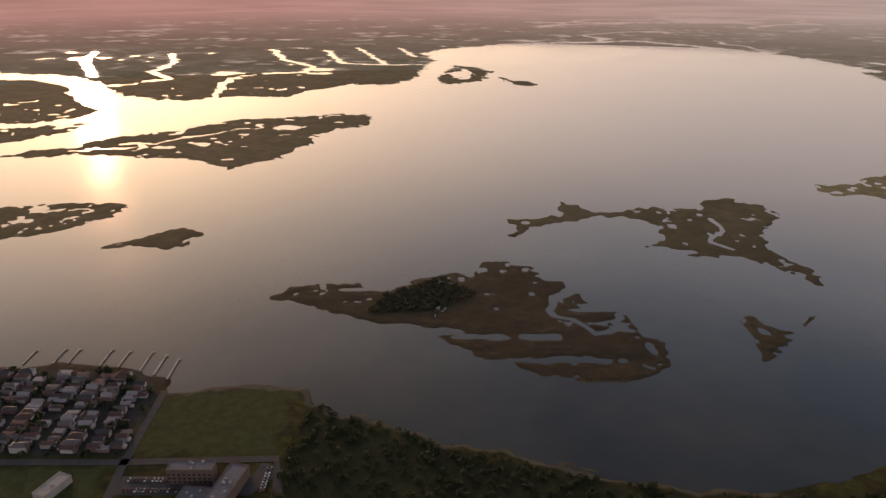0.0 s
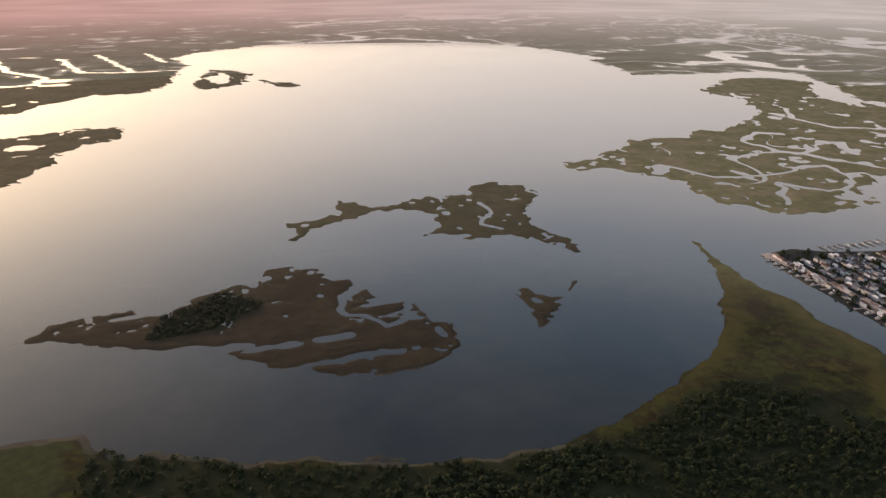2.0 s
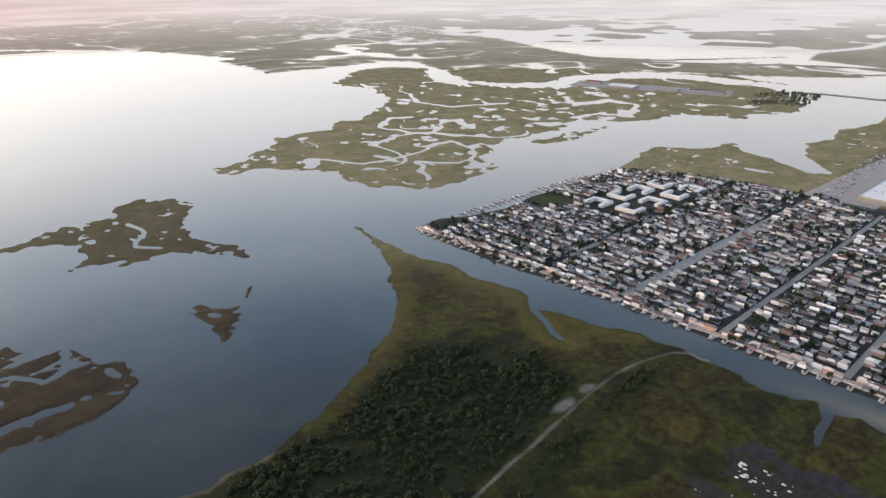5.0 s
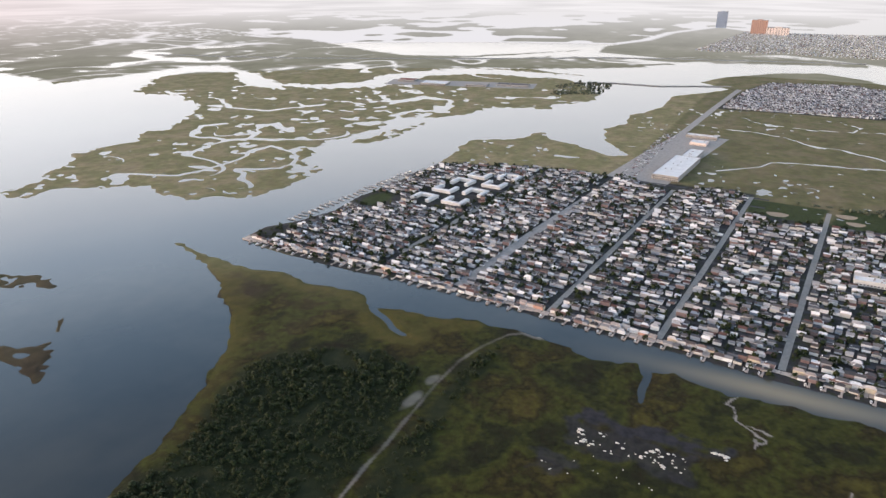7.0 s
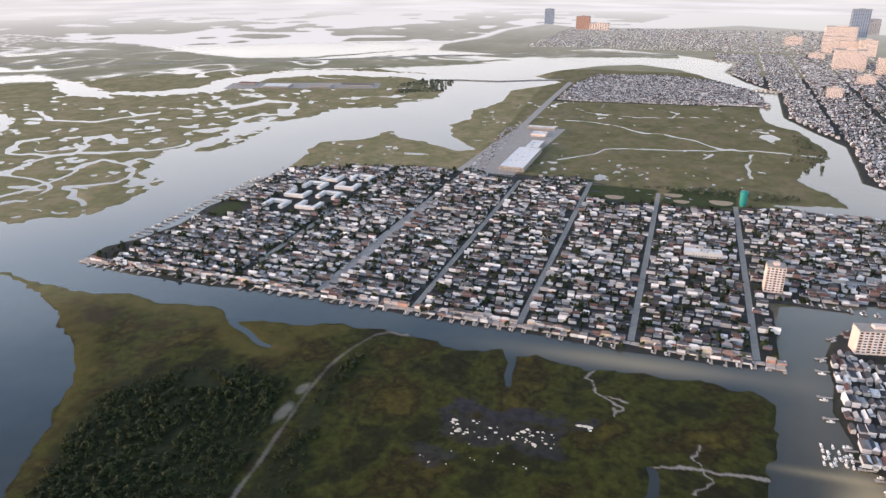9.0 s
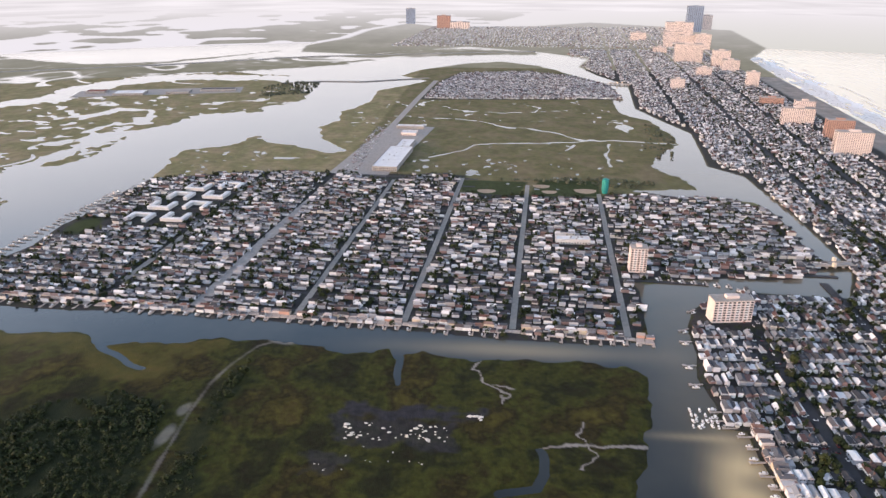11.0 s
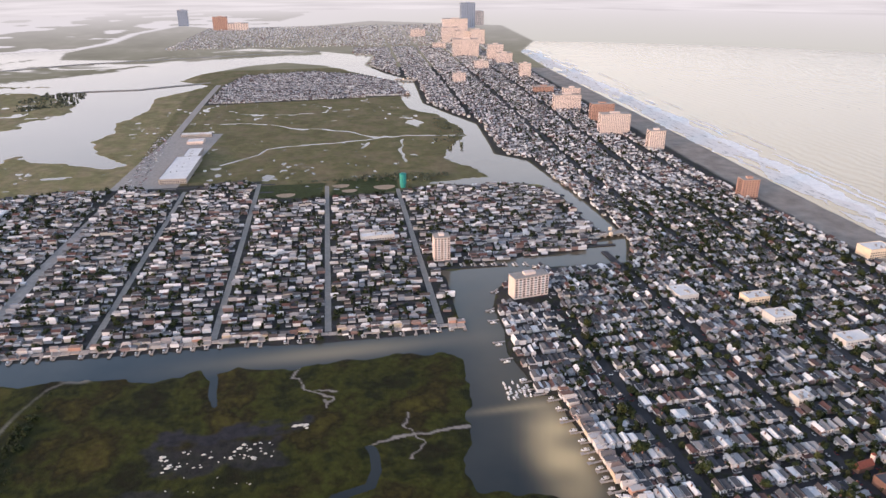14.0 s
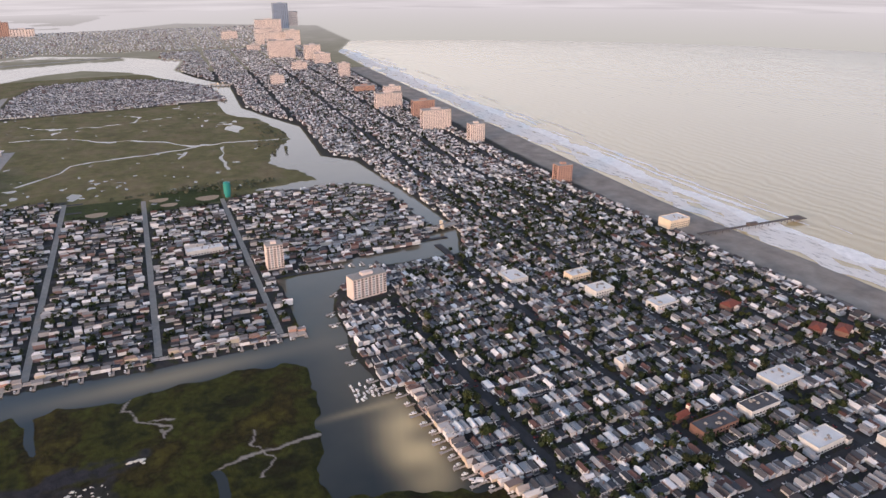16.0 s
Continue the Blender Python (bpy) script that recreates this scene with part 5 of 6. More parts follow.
def courtyard_flats(x, y, turn):
    """Three white-roofed wings round a court."""
    th = thing("apartment_court", "two-storey apartment court with bright white roofs", "building", pose(x, y, GROUND_Z, 0, 0, turn) @ Matrix.Scale(0.74, 4), group="apartment courts")
    for x0, y0, x1, y1 in ((-22, -26, 22, -16), (-22, 16, 22, 26), (12, -15.9, 22, 15.9)):
        part("wall", Shape().box(x0, y0, 0, x1, y1, 7).mesh("wall", M_PALE), th)
        part("roof", Shape().hip(x0, y0, x1, y1, 7.02, 1.6).mesh("roof", M_WHITE), th) if x1 - x0 > y1 - y0 else part("roof", Shape().box(x0 - 0.3, y0, 6.9, x1 + 0.3, y1, 7.6, 0, 0.5).mesh("roof", M_WHITE), th)


for x, y, t in ((1025, 590, -4), (1085, 580, 176), (1140, 572, -4), (1192, 562, 176), (1030, 532, 176), (1090, 522, -4), (1150, 512, 176), (1205, 505, -4)):
    courtyard_flats(x, y, t)


def water_tower(x, y):
    th = thing("water_tower", "teal painted cylindrical water tower beside the playing fields", "water tower", pose(x, y, GROUND_Z))
    part("tank", Shape().tube(0, 0, 7, 26, 6.2, 6.2, 24).mesh("tank", M_TEAL, smooth=False), th)
    part("roof", Shape().tube(0, 0, 26, 28.2, 6.4, 0.8, 24).mesh("roof", M_TEAL), th)
    part("pedestal", Shape().tube(0, 0, 0, 7, 4.4, 5.6, 24).mesh("pedestal", M_TEAL), th)


water_tower(1226, -173)
for x, y, r in ((1225, 38, 17), (1262, -62, 16), (1240, -140, 20), (1228, -75, 14)):
    s = Shape()
    s.face([(x + r * math.cos(a_) * (0.4 if math.cos(a_) > 0.3 else 1), y + r * math.sin(a_), 1.02) for a_ in np.linspace(0, 2 * math.pi, 24)[:-1]])
    tagged(new("infield", s.mesh("infield", M_CLAY)), "bare clay infield of a ball field", "ball field", kind="structure")


M_TAN = plain("brown_brick", (0.15, 0.105, 0.085), 0.85, scale=0.3)
M_SLATE = plain("grey_roof_felt", (0.13, 0.13, 0.15), 0.85, scale=0.15)


def clinic():
    """Care home by the shore: brick block, flat annex, forecourt."""
    flat_hall("care_home", "four-storey brown brick block with pale window bands", -198, 454, 12, 36, 13, 90, M_TAN, M_SLATE, units=4)
    flat_hall("annex", "long grey-roofed wing joined to the brick block", -166, 436, 48, 16, 10, 78, M_TAN, M_SLATE, units=6)
    flat_hall("annex", "low grey-roofed dining hall in the forecourt", -190, 432, 14, 22, 5, 84, M_TAN, M_SLATE, units=3)
    flat_hall("shed", "long grey metal shed on the lawn", -302, 440, 26, 12, 6, 70, M_CONCRETE, M_CONCRETE, units=1)
    strip("pavement", [(-255, 446), (-150, 446), (-138, 470)], 22, M_ASPHALT, "asphalt car park with parked cars", 1.04)


clinic()


def quay():
    """Pale bulkhead and terraces along the canal front."""
    s = Shape()
    for v in np.arange(-128, 765, 9.6):
        if rng.random() < 0.8:
            off = float(rng.uniform(-2.6, 3.0))
            (ax, ay), (bx, by), (cx, cy), (dx, dy) = hx(690 + off - max(0, v - 560) * 0.03, v), hx(690 + off - max(0, v - 560) * 0.03, v + 9.2), hx(698, v + 9.2), hx(698, v)
            zt = float(rng.uniform(1.25, 1.6))
            s.face([(dx, dy, zt), (cx, cy, zt), (bx, by, zt), (ax, ay, zt)])
            s.face([(ax, ay, zt), (bx, by, zt), (bx, by, -1.5), (ax, ay, -1.5)])
    tagged(new("quay", s.mesh("quay", M_QUAY)), "pale bulkhead with terraces along the canal front", "quay", kind="structure")


M_QUAY = plain("bleached_deck", (0.50, 0.43, 0.38), 0.85, scale=0.25, amount=0.6)
quay()

for x, y, l, w, h, roof, lab in ((2150, 1180, 60, 90, 9, M_WHITE, "large pale works hall on the far marsh edge"), (2190, 1040, 50, 70, 8, M_CONCRETE, "grey works hall on the far marsh edge"), (2240, 930, 40, 110, 8, M_DARKROOF, "dark-roofed depot on the far marsh edge"), (2170, 1300, 40, 60, 8, M_TILE, "red-roofed depot on the far marsh edge")):
    flat_hall("works_hall", lab, x, y, l, w, h * 0.7, 10, M_CONCRETE, roof)
strip("pavement", [(2130, 1350), (2200, 1100), (2260, 860)], 110, M_CONCRETE, "pale yard round the far works halls", 1.04)


# ---- bridge, piers, jetties and boats ----
def bridge(x0, y0, x1, y1):
    length = math.hypot(x1 - x0, y1 - y0)
    th = thing("bridge", "low concrete drawbridge over the canal", "bridge", pose((x0 + x1) / 2, (y0 + y1) / 2, 0, 0, 0, math.degrees(math.atan2(y1 - y0, x1 - x0))))
    part("deck", Shape().box(-length / 2, -7, 3.2, length / 2, 7, 4.2, bottom=True).mesh("deck", M_CONCRETE), th)
    for s in (-1, 1):
        part("railing", Shape().box(-length / 2, s * 6.6 - 0.15, 4.2, length / 2, s * 6.6 + 0.15, 5.3).mesh("railing", M_CONCRETE), th)
    pier = Shape().box(-1.2, -6, -2, 1.2, 6, 3.2).mesh("pier", M_CONCRETE)
    for i in range(5):
        part("pier", pier, th, at=pose(-length / 2 + (i + 0.5) * length / 5, 0, 0))
    for s in (-1, 1):
        part("bridge_house", Shape().box(-2, -2, 4.2, 2, 2, 9).hip(-2, -2, 2, 2, 9.02, 1.6).mesh("bridge_house", M_CREAM), th, at=pose(5 * s, 9.2 * s, 0))


bridge(915, -412, 922, -470)
bridge(2492, -345, 2455, -415)

pile_mesh = Shape().tube(0, 0, -2, 1.9, 0.22, 0.2, 6).mesh("pile", M_TIMBER)


def jetty(x, y, turn, length, label="weathered timber jetty reaching into the water"):
    th = thing("jetty", label, "jetty", pose(x, y, 0, 0, 0, turn), group="jetties")
    part("deck", Shape().box(0, -1.0, 0.95, length, 1.0, 1.2, bottom=True).mesh("deck", M_TIMBER), th)
    part("platform", Shape().box(length - 3.5, -2.6, 0.93, length + 0.02, -1.02, 1.18, bottom=True).mesh("platform", M_TIMBER), th)
    for i in range(3):
        for s in (-0.85, 0.85):
            part("post", pile_mesh, th, at=pose(length * (0.25 + 0.36 * i), s, 0))


def hull_mesh(l, w):
    s = Shape()
    rows = []
    for t in np.linspace(0, 1, 7):
        half = w / 2 * (1 - max(0, (t - 0.45) / 0.55) ** 2.2)
        rows.append([(l * (t - 0.5), -half, 1.0 + 0.35 * t), (l * (t - 0.5) * 0.95, -half * 0.7, -0.3), (l * (t - 0.5) * 0.95, half * 0.7, -0.3), (l * (t - 0.5), half, 1.0 + 0.35 * t)])
    for a_, b_ in zip(rows[:-1], rows[1:]):
        for i in range(3):
            s.face([a_[i], a_[i + 1], b_[i + 1], b_[i]])
        s.face([a_[3], a_[0], b_[0], b_[3]])
    s.face([rows[0][i] for i in (3, 2, 1, 0)])
    return s.mesh("hull", M_GEL)


BOATS = []
for l, w in ((5.6, 2.0), (7.6, 2.6), (11, 3.5), (17, 5.0)):
    cab = Shape().box(-l * 0.2, -w * 0.32, 1.15, l * 0.15, w * 0.32, 2.3, 0, 0.2).mesh("cabin", M_GEL)
    shield = Shape().box(l * 0.15, -w * 0.3, 1.2, l * 0.24, w * 0.3, 1.9, 0, 0.08).mesh("windscreen", M_GLASS)
    well = Shape().box(-l * 0.44, -w * 0.36, 1.05, -l * 0.22, w * 0.36, 1.16).mesh("cockpit", M_TIMBER)
    BOATS.append((hull_mesh(l, w), cab, shield, well))


def boat(x, y, turn, k):
    hull, cab, shield, well = BOATS[k]
    th = thing("boat", ("small white open motorboat moored by a jetty", "white cabin motorboat moored at the waterside", "large white motor cruiser at its berth", "big white motor yacht at the quay")[k], "boat", pose(x, y, 0, 0, 0, turn), group="moored boats")
    part("hull", hull, th)
    part("cabin", cab, th)
    part("windscreen", shield, th)
    part("cockpit", well, th, "wooden cockpit floor")


# canal front of the island
for v in np.arange(-118, 760, 14.0):
    x, y = hx(688 - max(0, v - 560) * 0.03, v)
    n = float(rng.uniform(9, 15))
    if rng.random() < 0.85:
        jetty(x + 3, y, 176, n)
        if rng.random() < 0.75:
            boat(x - n * 0.5 + 2, y + 4.0, 176 + float(rng.uniform(-4, 4)), int(rng.integers(0, 2)))
# east shore of the canal and the basins
SHORE = [(566, -194), (538, -190), (532, -211), (498, -209), (463, -212), (426, -214), (389, -214), (367, -230), (353, -240)]
for (ax, ay), (bx, by) in zip(SHORE[:-1], SHORE[1:]):
    n = int(math.hypot(bx - ax, by - ay) / 12)
    for i in range(n):
        t = (i + 0.5) / n
        x, y = ax + (bx - ax) * t, ay + (by - ay) * t
        ln = float(rng.uniform(9, 17))
        jetty(x, y - 2, 95 + float(rng.uniform(-4, 4)), ln)
        boat(x + 4.2, y + ln * 0.5, 95 + float(rng.uniform(-6, 6)), int(rng.integers(0, 2)))
for x, y, t in ((825, -300, 60), (832, -297, 180), (720, -203, 120), (690, -200, 95), (640, -192, 95), (605, -190, 100), (770, -222, 130), (790, -238, 150)):
    jetty(x, y, t, 14)
    boat(x + 9 * math.cos(radians(t)) - 4 * math.sin(radians(t)), y + 9 * math.sin(radians(t)) + 4 * math.cos(radians(t)), t, 1)
for i in range(7):
    x = 862 - i * 2.5
    y = -198 - i * 14
    jetty(x, y, 184, 13)
    boat(x - 8, y + 4, 184, int(rng.integers(0, 3)))
# boat yard at the bend
for i in range(4):
    for j in range(6):
        if rng.random() < 0.8:
            boat(536 + i * 8.5 + float(rng.uniform(-1.5, 1.5)), -186 + j * 4.3 - i * 0.9 + float(rng.uniform(-0.6, 0.6)), 8 + float(rng.uniform(-14, 14)), 0)
boat(388, -214, 60, 3)
boat(385, -222, 100, 2)
# north-west shore
for t in np.linspace(0, 1, 26):
    x, y = 830 + 330 * t, 712 - 25 * t
    jetty(x, y + 2, 88 + float(rng.uniform(-12, 12)), float(rng.uniform(14, 24)))
    if rng.random() < 0.6:
        boat(x + 4, y + 14, 90, int(rng.integers(0, 2)))
# long jetties of the village
for x, y, n in ((-272, 600, 40), (-288, 608, 40), (-305, 615, 40), (-330, 622, 34), (-350, 626, 34), (-385, 630, 30), (-400, 630, 30), (-430, 628, 30)):
    jetty(x, y, 92, n)


M_OLDWOOD = plain("dark_old_timber", (0.12, 0.10, 0.09), 0.9, scale=0.8)


def fishing_pier():
    th = thing("fishing_pier", "long timber fishing pier over the surf", "pier", pose(715, -770, 0, 0, 0, -94.5))
    part("deck", Shape().box(0, -3, 5.2, 190, 3, 5.8, bottom=True).mesh("deck", M_OLDWOOD), th)
    part("pier_head", Shape().box(186, -9, 5.1, 208, 9, 5.75, bottom=True).mesh("pier_head", M_OLDWOOD), th)
    leg = Shape().tube(0, 0, -3, 5.2, 0.35, 0.35, 6).mesh("pile", M_OLDWOOD)
    for i in range(16):
        for s in (-2.4, 2.4):
            part("post", leg, th, at=pose(6 + i * 13, s, 0))
    part("shelter", Shape().box(96, -4.5, 5.8, 112, 4.5, 8.6).gable(96, -4.5, 112, 4.5, 8.62, 1.8).mesh("shelter", M_OLDWOOD), th)


fishing_pier()


# ---- surf ----
def surf(offset, width, seed, x0, x1, gaps, z):
    """A broken line of foam along the beach, with ragged edges."""
    s = Shape()
    xs = np.arange(x0, x1, 7.0)
    base = shore_y(xs) - offset
    edge = value_noise(xs, xs * 0, 46, seed) * width * 0.8 + value_noise(xs, xs * 0, 13, seed + 1) * width * 0.4
    half = np.clip(width * (0.55 + value_noise(xs, xs * 0 + 9, 80, seed + 2) - gaps), 0, None)
    for i in range(len(xs) - 1):
        if half[i] > 0.3 and half[i + 1] > 0.3:
            s.face([(xs[i], base[i] + edge[i] - half[i], z), (xs[i + 1], base[i + 1] + edge[i + 1] - half[i + 1], z), (xs[i + 1], base[i + 1] + edge[i + 1] + half[i + 1], z), (xs[i], base[i] + edge[i] + half[i], z)])
    return s


for off, wid, sd, gp, mt in ((20, 12, 41, -0.2, M_WASH), (44, 15, 44, -0.5, M_WASH), (64, 11, 47, -0.45, M_WASH), (75, 10, 60, -0.5, M_FOAM), (104, 6, 50, 0.35, M_FOAM), (124, 6, 53, 0.55, M_FOAM), (150, 4, 56, 0.75, M_WASH)):
    tagged(new("surf", surf(off, wid, sd, -500, 3300, gp, 0.1 + sd * 0.004).mesh("surf", mt)), "white breaking surf along the beach", "surf", kind="stuff")


# ---- shell banks in the marsh ----
def shell_patch(n, x0, x1, y0, y1, r0, r1):
    s = Shape()
    for _ in range(n):
        cx, cy, r = rng.uniform(x0, x1), rng.uniform(y0, y1), rng.uniform(r0, r1) * rng.uniform(0.5, 1)
        pts = []
        k = 9
        ph = rng.uniform(0, 6)
        for i in range(k):
            q = r * rng.uniform(0.55, 1.2)
            pts.append((cx + q * math.cos(2 * math.pi * i / k + ph) * 0.8, cy + q * math.sin(2 * math.pi * i / k + ph) * 1.2, 1.0))
        top = [(cx + (p[0] - cx) * 0.7, cy + (p[1] - cy) * 0.7, 1.5) for p in pts]
        s.face(top)
        for i in range(k):
            s.face([pts[i], pts[(i + 1) % k], top[(i + 1) % k], top[i]])
    return s


s1 = shell_patch(60, 492, 516, 52, 146, 0.6, 2.8)
tagged(new("shell_banks", s1.mesh("shell_banks", M_SHELL)), "bleached white shell heaps scattered on dark mud", "shells", kind="stuff")
tagged(new("shell_banks", shell_patch(14, 440, 486, 60, 160, 0.4, 1.1).mesh("shell_banks", M_SHELL)), "small scattered white shell heaps in the marsh", "shells", kind="stuff")
tagged(new("shell_banks", shell_patch(6, 528, 537, 22, 44, 1.5, 3.2).mesh("shell_banks", M_SHELL)), "pale shell bank at the end of a mud pan", "shells", kind="stuff")


# ---- trees ----
def leaf_cloud(n, rx, rz, zc, size, seed, flat=0.5):
    """Small tilted leaf clumps spread through an uneven crown: vertices and quads."""
    g = np.random.default_rng(seed)
    d = g.normal(size=(n, 3))
    d /= np.linalg.norm(d, axis=1)[:, None]
    lobes = 1 + 0.28 * np.sin(d[:, 0] * 4 + seed) * np.cos(d[:, 1] * 5 + seed * 2)
    r = (0.55 + 0.45 * g.random(n) ** 0.5) * lobes
    c = d * r[:, None] * (rx, rx, rz) + (0, 0, zc)
    up_ = d * (1, 1, 1) + g.normal(size=(n, 3)) * 0.45 + (0, 0, flat)
    up_ /= np.linalg.norm(up_, axis=1)[:, None]
    a_ = np.cross(up_, g.normal(size=(n, 3)))
    a_ /= np.linalg.norm(a_, axis=1)[:, None] + 1e-9
    b_ = np.cross(up_, a_)
    s = size * g.uniform(0.6, 1.3, n)[:, None]
    v = np.stack([c - a_ * s - b_ * s * 0.7, c + a_ * s * 0.8 - b_ * s, c + a_ * s + b_ * s * 0.8, c - a_ * s * 0.7 + b_ * s], 1)
    return v.reshape(-1, 3), np.arange(n * 4).reshape(-1, 4)


TREES = []
for i in range(6):
    h = 6.0 + 0.9 * i
    v, f = leaf_cloud(150, h * 0.42, h * 0.36, h * 0.66, 0.62 + 0.05 * i, 60 + i)
    crown = mesh_from("crown", v, f, M_LEAF, False)
    tr = Shape().tube(0, 0, 0, h * 0.5, 0.28, 0.16, 7)
    for k in range(4):
        a_ = k * 1.6 + i
        c, s_ = math.cos(a_), math.sin(a_)
        p0, p1 = Vector((0, 0, h * 0.36)), Vector((c * h * 0.25, s_ * h * 0.25, h * 0.7))
        side = Vector((-s_, c, 0)) * 0.08
        tr.face([p0 - side, p0 + side, p1 + side * 0.4, p1 - side * 0.4])
        tr.face([p0 + Vector((0, 0, 0.12)), p0 - Vector((0, 0, 0.12)), p1 - Vector((0, 0, 0.05)), p1 + Vector((0, 0, 0.05))])
    TREES.append((tr.mesh("trunk", M_BARK), crown))


def tree(x, y, k, size=1.0):
    th = thing("tree", "leafy green street tree with a rounded uneven crown", "tree", pose(x, y, GROUND_Z, 0, 0, float(rng.uniform(0, 360))) @ Matrix.Scale(size * 0.9, 4), group="street trees")
    part("trunk", TREES[k][0], th)
    part("crown", TREES[k][1], th)


def scatter(poly, n, step=None):
    p = np.array(poly, float)
    got = []
    while sum(len(g) for g in got) < n:
        x, y = rng.uniform(p[:, 0].min(), p[:, 0].max(), n * 3), rng.uniform(p[:, 1].min(), p[:, 1].max(), n * 3)
        ok = inside(x, y, poly)
        got.append(np.c_[x, y][ok])
    return np.concatenate(got)[:n]


def foliage_mass(name, label, spots, sizes, n, leaf, mat, category, squash=0.8):
    """Crowns or bushes too many to count, in one mesh."""
    clouds = [leaf_cloud(n, 1.0, squash, squash * 0.75, leaf, 90 + i) for i in range(7)]
    vs, k = [], 0
    for (x, y), s, i in zip(spots, sizes, rng.integers(0, 7, len(spots))):
        a_ = rng.uniform(0, 6.28)
        c, sn = math.cos(a_), math.sin(a_)
        v = clouds[i][0]
        w = np.empty_like(v)
        w[:, 0], w[:, 1], w[:, 2] = (v[:, 0] * c - v[:, 1] * sn) * s + x, (v[:, 0] * sn + v[:, 1] * c) * s + y, v[:, 2] * s + GROUND_Z
        vs.append(w)
    v = np.concatenate(vs)
    ob = new(name, mesh_from(name, v, np.arange(len(v)).reshape(-1, 4), mat, False))
    return tagged(ob, label, category, kind="stuff")


near_town = [(300, -275), (560, -215), (800, -330), (880, -480), (880, -735), (400, -735), (300, -560)]
spots = scatter(near_town, 2600)
lot_xy = np.array([(q[0], q[1]) for q in LOTS + QUAY_LOTS])


def clear_of_houses(p, room):
    keep = []
    for x, y in p:
        d = np.min((lot_xy[:, 0] - x) ** 2 / 1.7 + (lot_xy[:, 1] - y) ** 2)
        if d > room ** 2 and free_lot(x, y, -8):
            keep.append((x, y))
    return np.array(keep)


street = clear_of_houses(spots, 3.0)[:290]
for i, (x, y) in enumerate(street):
    tree(float(x), float(y), int(rng.integers(0, 6)), float(rng.uniform(0.7, 1.35)))
town_spots = np.concatenate([scatter(TOWN_HEIGHTS, 4600), scatter([(560, -480), (1400, -480), (2600, -560), (2600, -830), (1400, -745), (560, -735)], 2600), scatter([(800, -480), (1100, -490), (1100, -730), (800, -730)], 1500), scatter(near_town, 2600), scatter(VILLAGE, 700)])
town_spots = town_spots[(signed(town_spots[:, 0], town_spots[:, 1], HEIGHTS, 60) > 6) | (signed(town_spots[:, 0], town_spots[:, 1], BARRIER, 60) > 6) | (town_spots[:, 0] < 0)]
av = town_spots[:, 1] - town_spots[:, 0] * TILT
for rv in MAIN_V:
    town_spots = town_spots[(np.abs(av - rv) > 7.5) | (town_spots[:, 1] < -170)]
    av = town_spots[:, 1] - town_spots[:, 0] * TILT
straight = town_spots[:, 1] + np.clip(town_spots[:, 0] - 1250, 0, None) * 0.085
for rv in BARRIER_ROADS:
    keep = (np.abs(straight - rv) > 6) | (town_spots[:, 1] > -250)
    town_spots, straight = town_spots[keep], straight[keep]
town_spots = clear_of_houses(town_spots, 2.3)
foliage_mass("garden_trees", "small green trees in the yards between houses", town_spots, rng.uniform(1.6, 3.8, len(town_spots)), 22, 0.42, M_LEAVES, "trees", 1.05)

# scrub wood on the near marsh
wood_a = scatter(WOODS[0], 2700)
wood_b = np.concatenate([scatter(WOODS[3], 260), scatter(WOODS[4], 1300)])
wood_c = scatter(WOODS[1], 420)
wood = np.concatenate([wood_a, wood_b])
wood = wood[value_noise(wood[:, 0], wood[:, 1], 34, 71) * 0.7 + value_noise(wood[:, 0], wood[:, 1], 12, 72) * 0.4 > -0.42]
wood = wood[line_distance(wood[:, 0], wood[:, 1], TRAIL) > 4.5]
size = rng.uniform(0.8, 3.4, len(wood)) * (1 + 0.35 * value_noise(wood[:, 0], wood[:, 1], 50, 73))
foliage_mass("scrub", "dense dark green scrub and low trees on the marsh", wood, size, 44, 0.21, M_LEAVES, "scrub")
foliage_mass("scrub", "low dark scrub on the dune of the marsh island", wood_c, rng.uniform(1.2, 2.6, len(wood_c)), 24, 0.32, M_LEAVES_BROWN, "scrub")
far_wood = np.concatenate([scatter(WOODS[2], 280), scatter([(1430, -335), (1700, -395), (1850, -350), (1760, -330), (1560, -300)], 70), scatter([(1290, 40), (1320, -170), (1300, -300), (1255, -220), (1292, -60)], 90)])
foliage_mass("far_trees", "green tree belt on the marsh, paled for haze", far_wood, rng.uniform(1.6, 3.8, len(far_wood)), 20, 0.4, M_LEAVES_PALE, "trees")

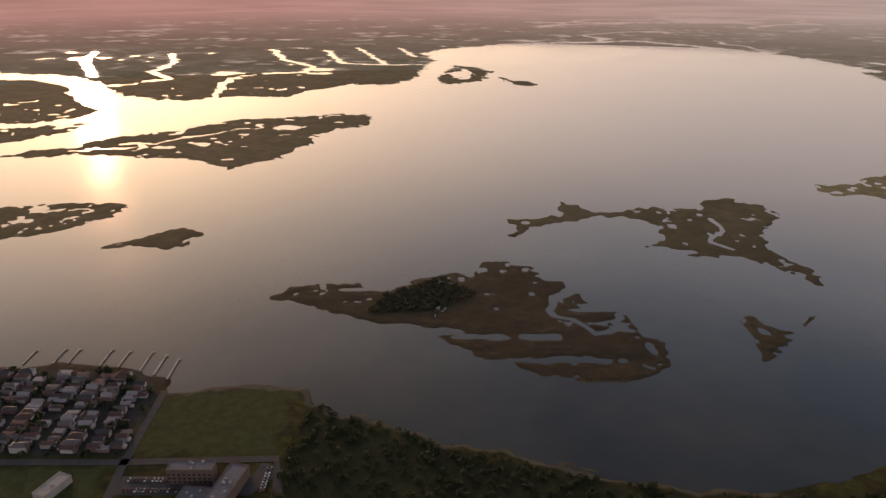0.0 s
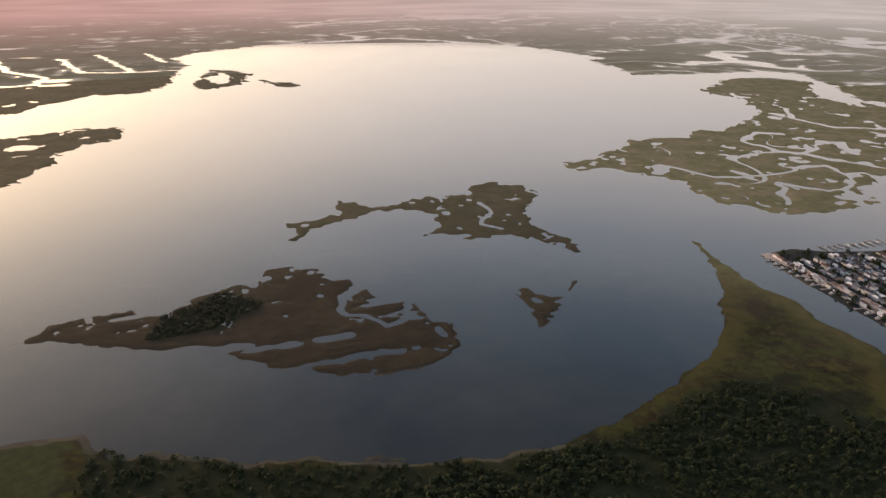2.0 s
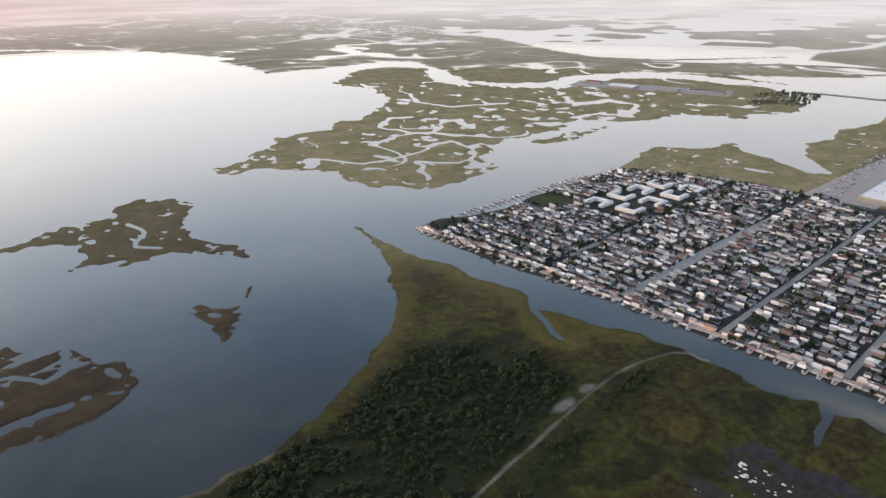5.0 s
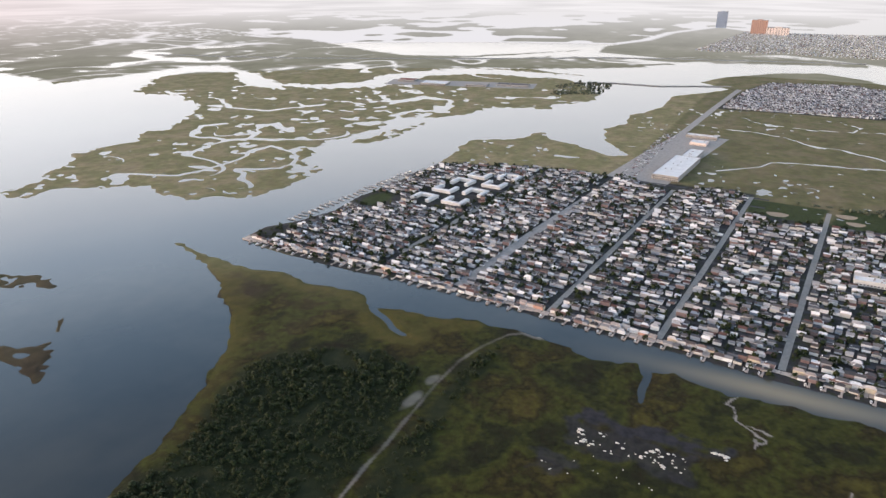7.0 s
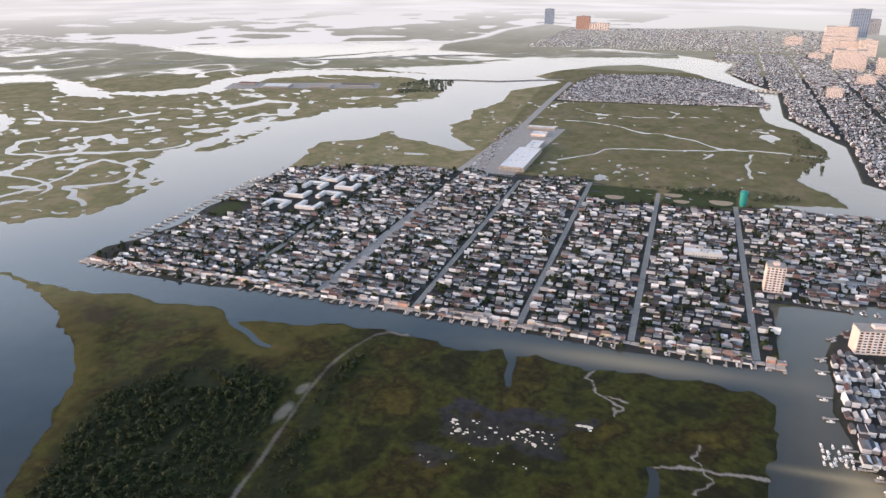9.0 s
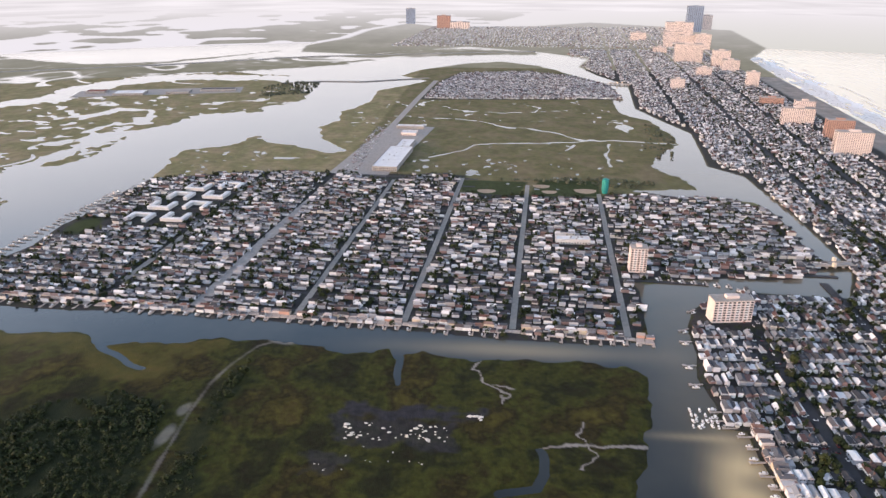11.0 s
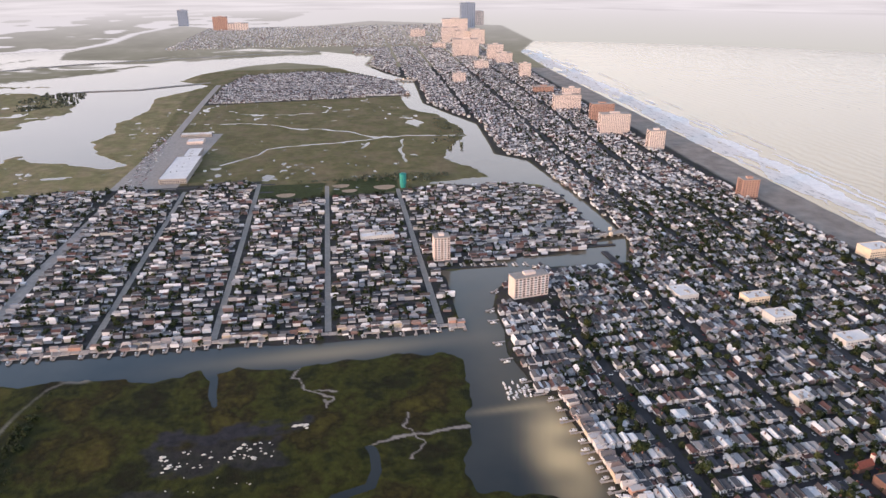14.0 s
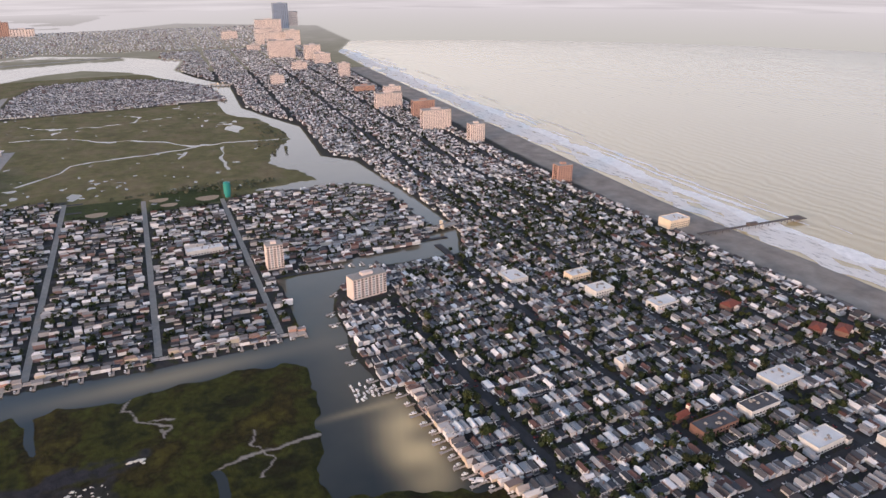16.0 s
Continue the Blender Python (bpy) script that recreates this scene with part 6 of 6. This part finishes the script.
# parked cars along the streets
def car_shape():
    s = Shape().box(-2.1, -0.85, 0.25, 2.1, 0.85, 0.85, 0, 0.06)
    s.box(-1.1, -0.75, 0.85, 1.0, 0.75, 1.45, 1, 0.22)
    return s


CAR_PAINT = tinted("car_paint", [(0.6, 0.6, 0.6), (0.05, 0.05, 0.06), (0.3, 0.3, 0.32), (0.7, 0.7, 0.7), (0.2, 0.03, 0.03), (0.04, 0.07, 0.16)], 0.3, "island")
cs = car_shape()
spots = []
for x in SIDE_STREETS[:16]:
    for y in np.arange(-735, -250, 8.5):
        for s in (-2.6, 2.6):
            if rng.random() < 0.42:
                spots.append((x - 0.02 * (y + 500) + s, y, 90))
for y in BARRIER_ROADS:
    for x in np.arange(300, 900, 9):
        for s in (-4, 4):
            if rng.random() < 0.35:
                spots.append((x, y + s + (x - 400) * 0.01, 0))
for i in range(34):
    spots.append((-248 + (i % 17) * 3.2, 440 + (i // 17) * 12, 90))
for i in range(9):
    spots.append((-140, 440 + i * 3.4, 10))
for i in range(260):
    spots.append((float(rng.uniform(1320, 1740)), 330 - float(rng.uniform(0, 8)) - float(rng.integers(0, 4)) * 8 - float(rng.uniform(0, 2)), 90))
v0, f0 = np.array(cs.v), np.array([q for q in cs.f])
sp = np.array(spots)
sp = sp[(signed(sp[:, 0], sp[:, 1], BARRIER, 60) > 4) | (sp[:, 0] < 0) | (sp[:, 0] > 1300)]
c, sn = np.cos(np.radians(sp[:, 2]))[:, None], np.sin(np.radians(sp[:, 2]))[:, None]
pv = np.stack([sp[:, :1] + c * v0[:, 0] - sn * v0[:, 1], sp[:, 1:2] + sn * v0[:, 0] + c * v0[:, 1], np.full((len(sp), len(v0)), 1.1) + v0[:, 2]], -1).reshape(-1, 3)
me = mesh_from("parked_cars", pv, (np.arange(len(sp))[:, None, None] * len(v0) + f0).reshape(-1, 4), [CAR_PAINT, M_GLASS], False)
me.polygons.foreach_set("material_index", np.tile(np.array(cs.m, np.int32), len(sp)))
tagged(new("parked_cars", me), "small parked cars lining the streets", "cars", kind="stuff")
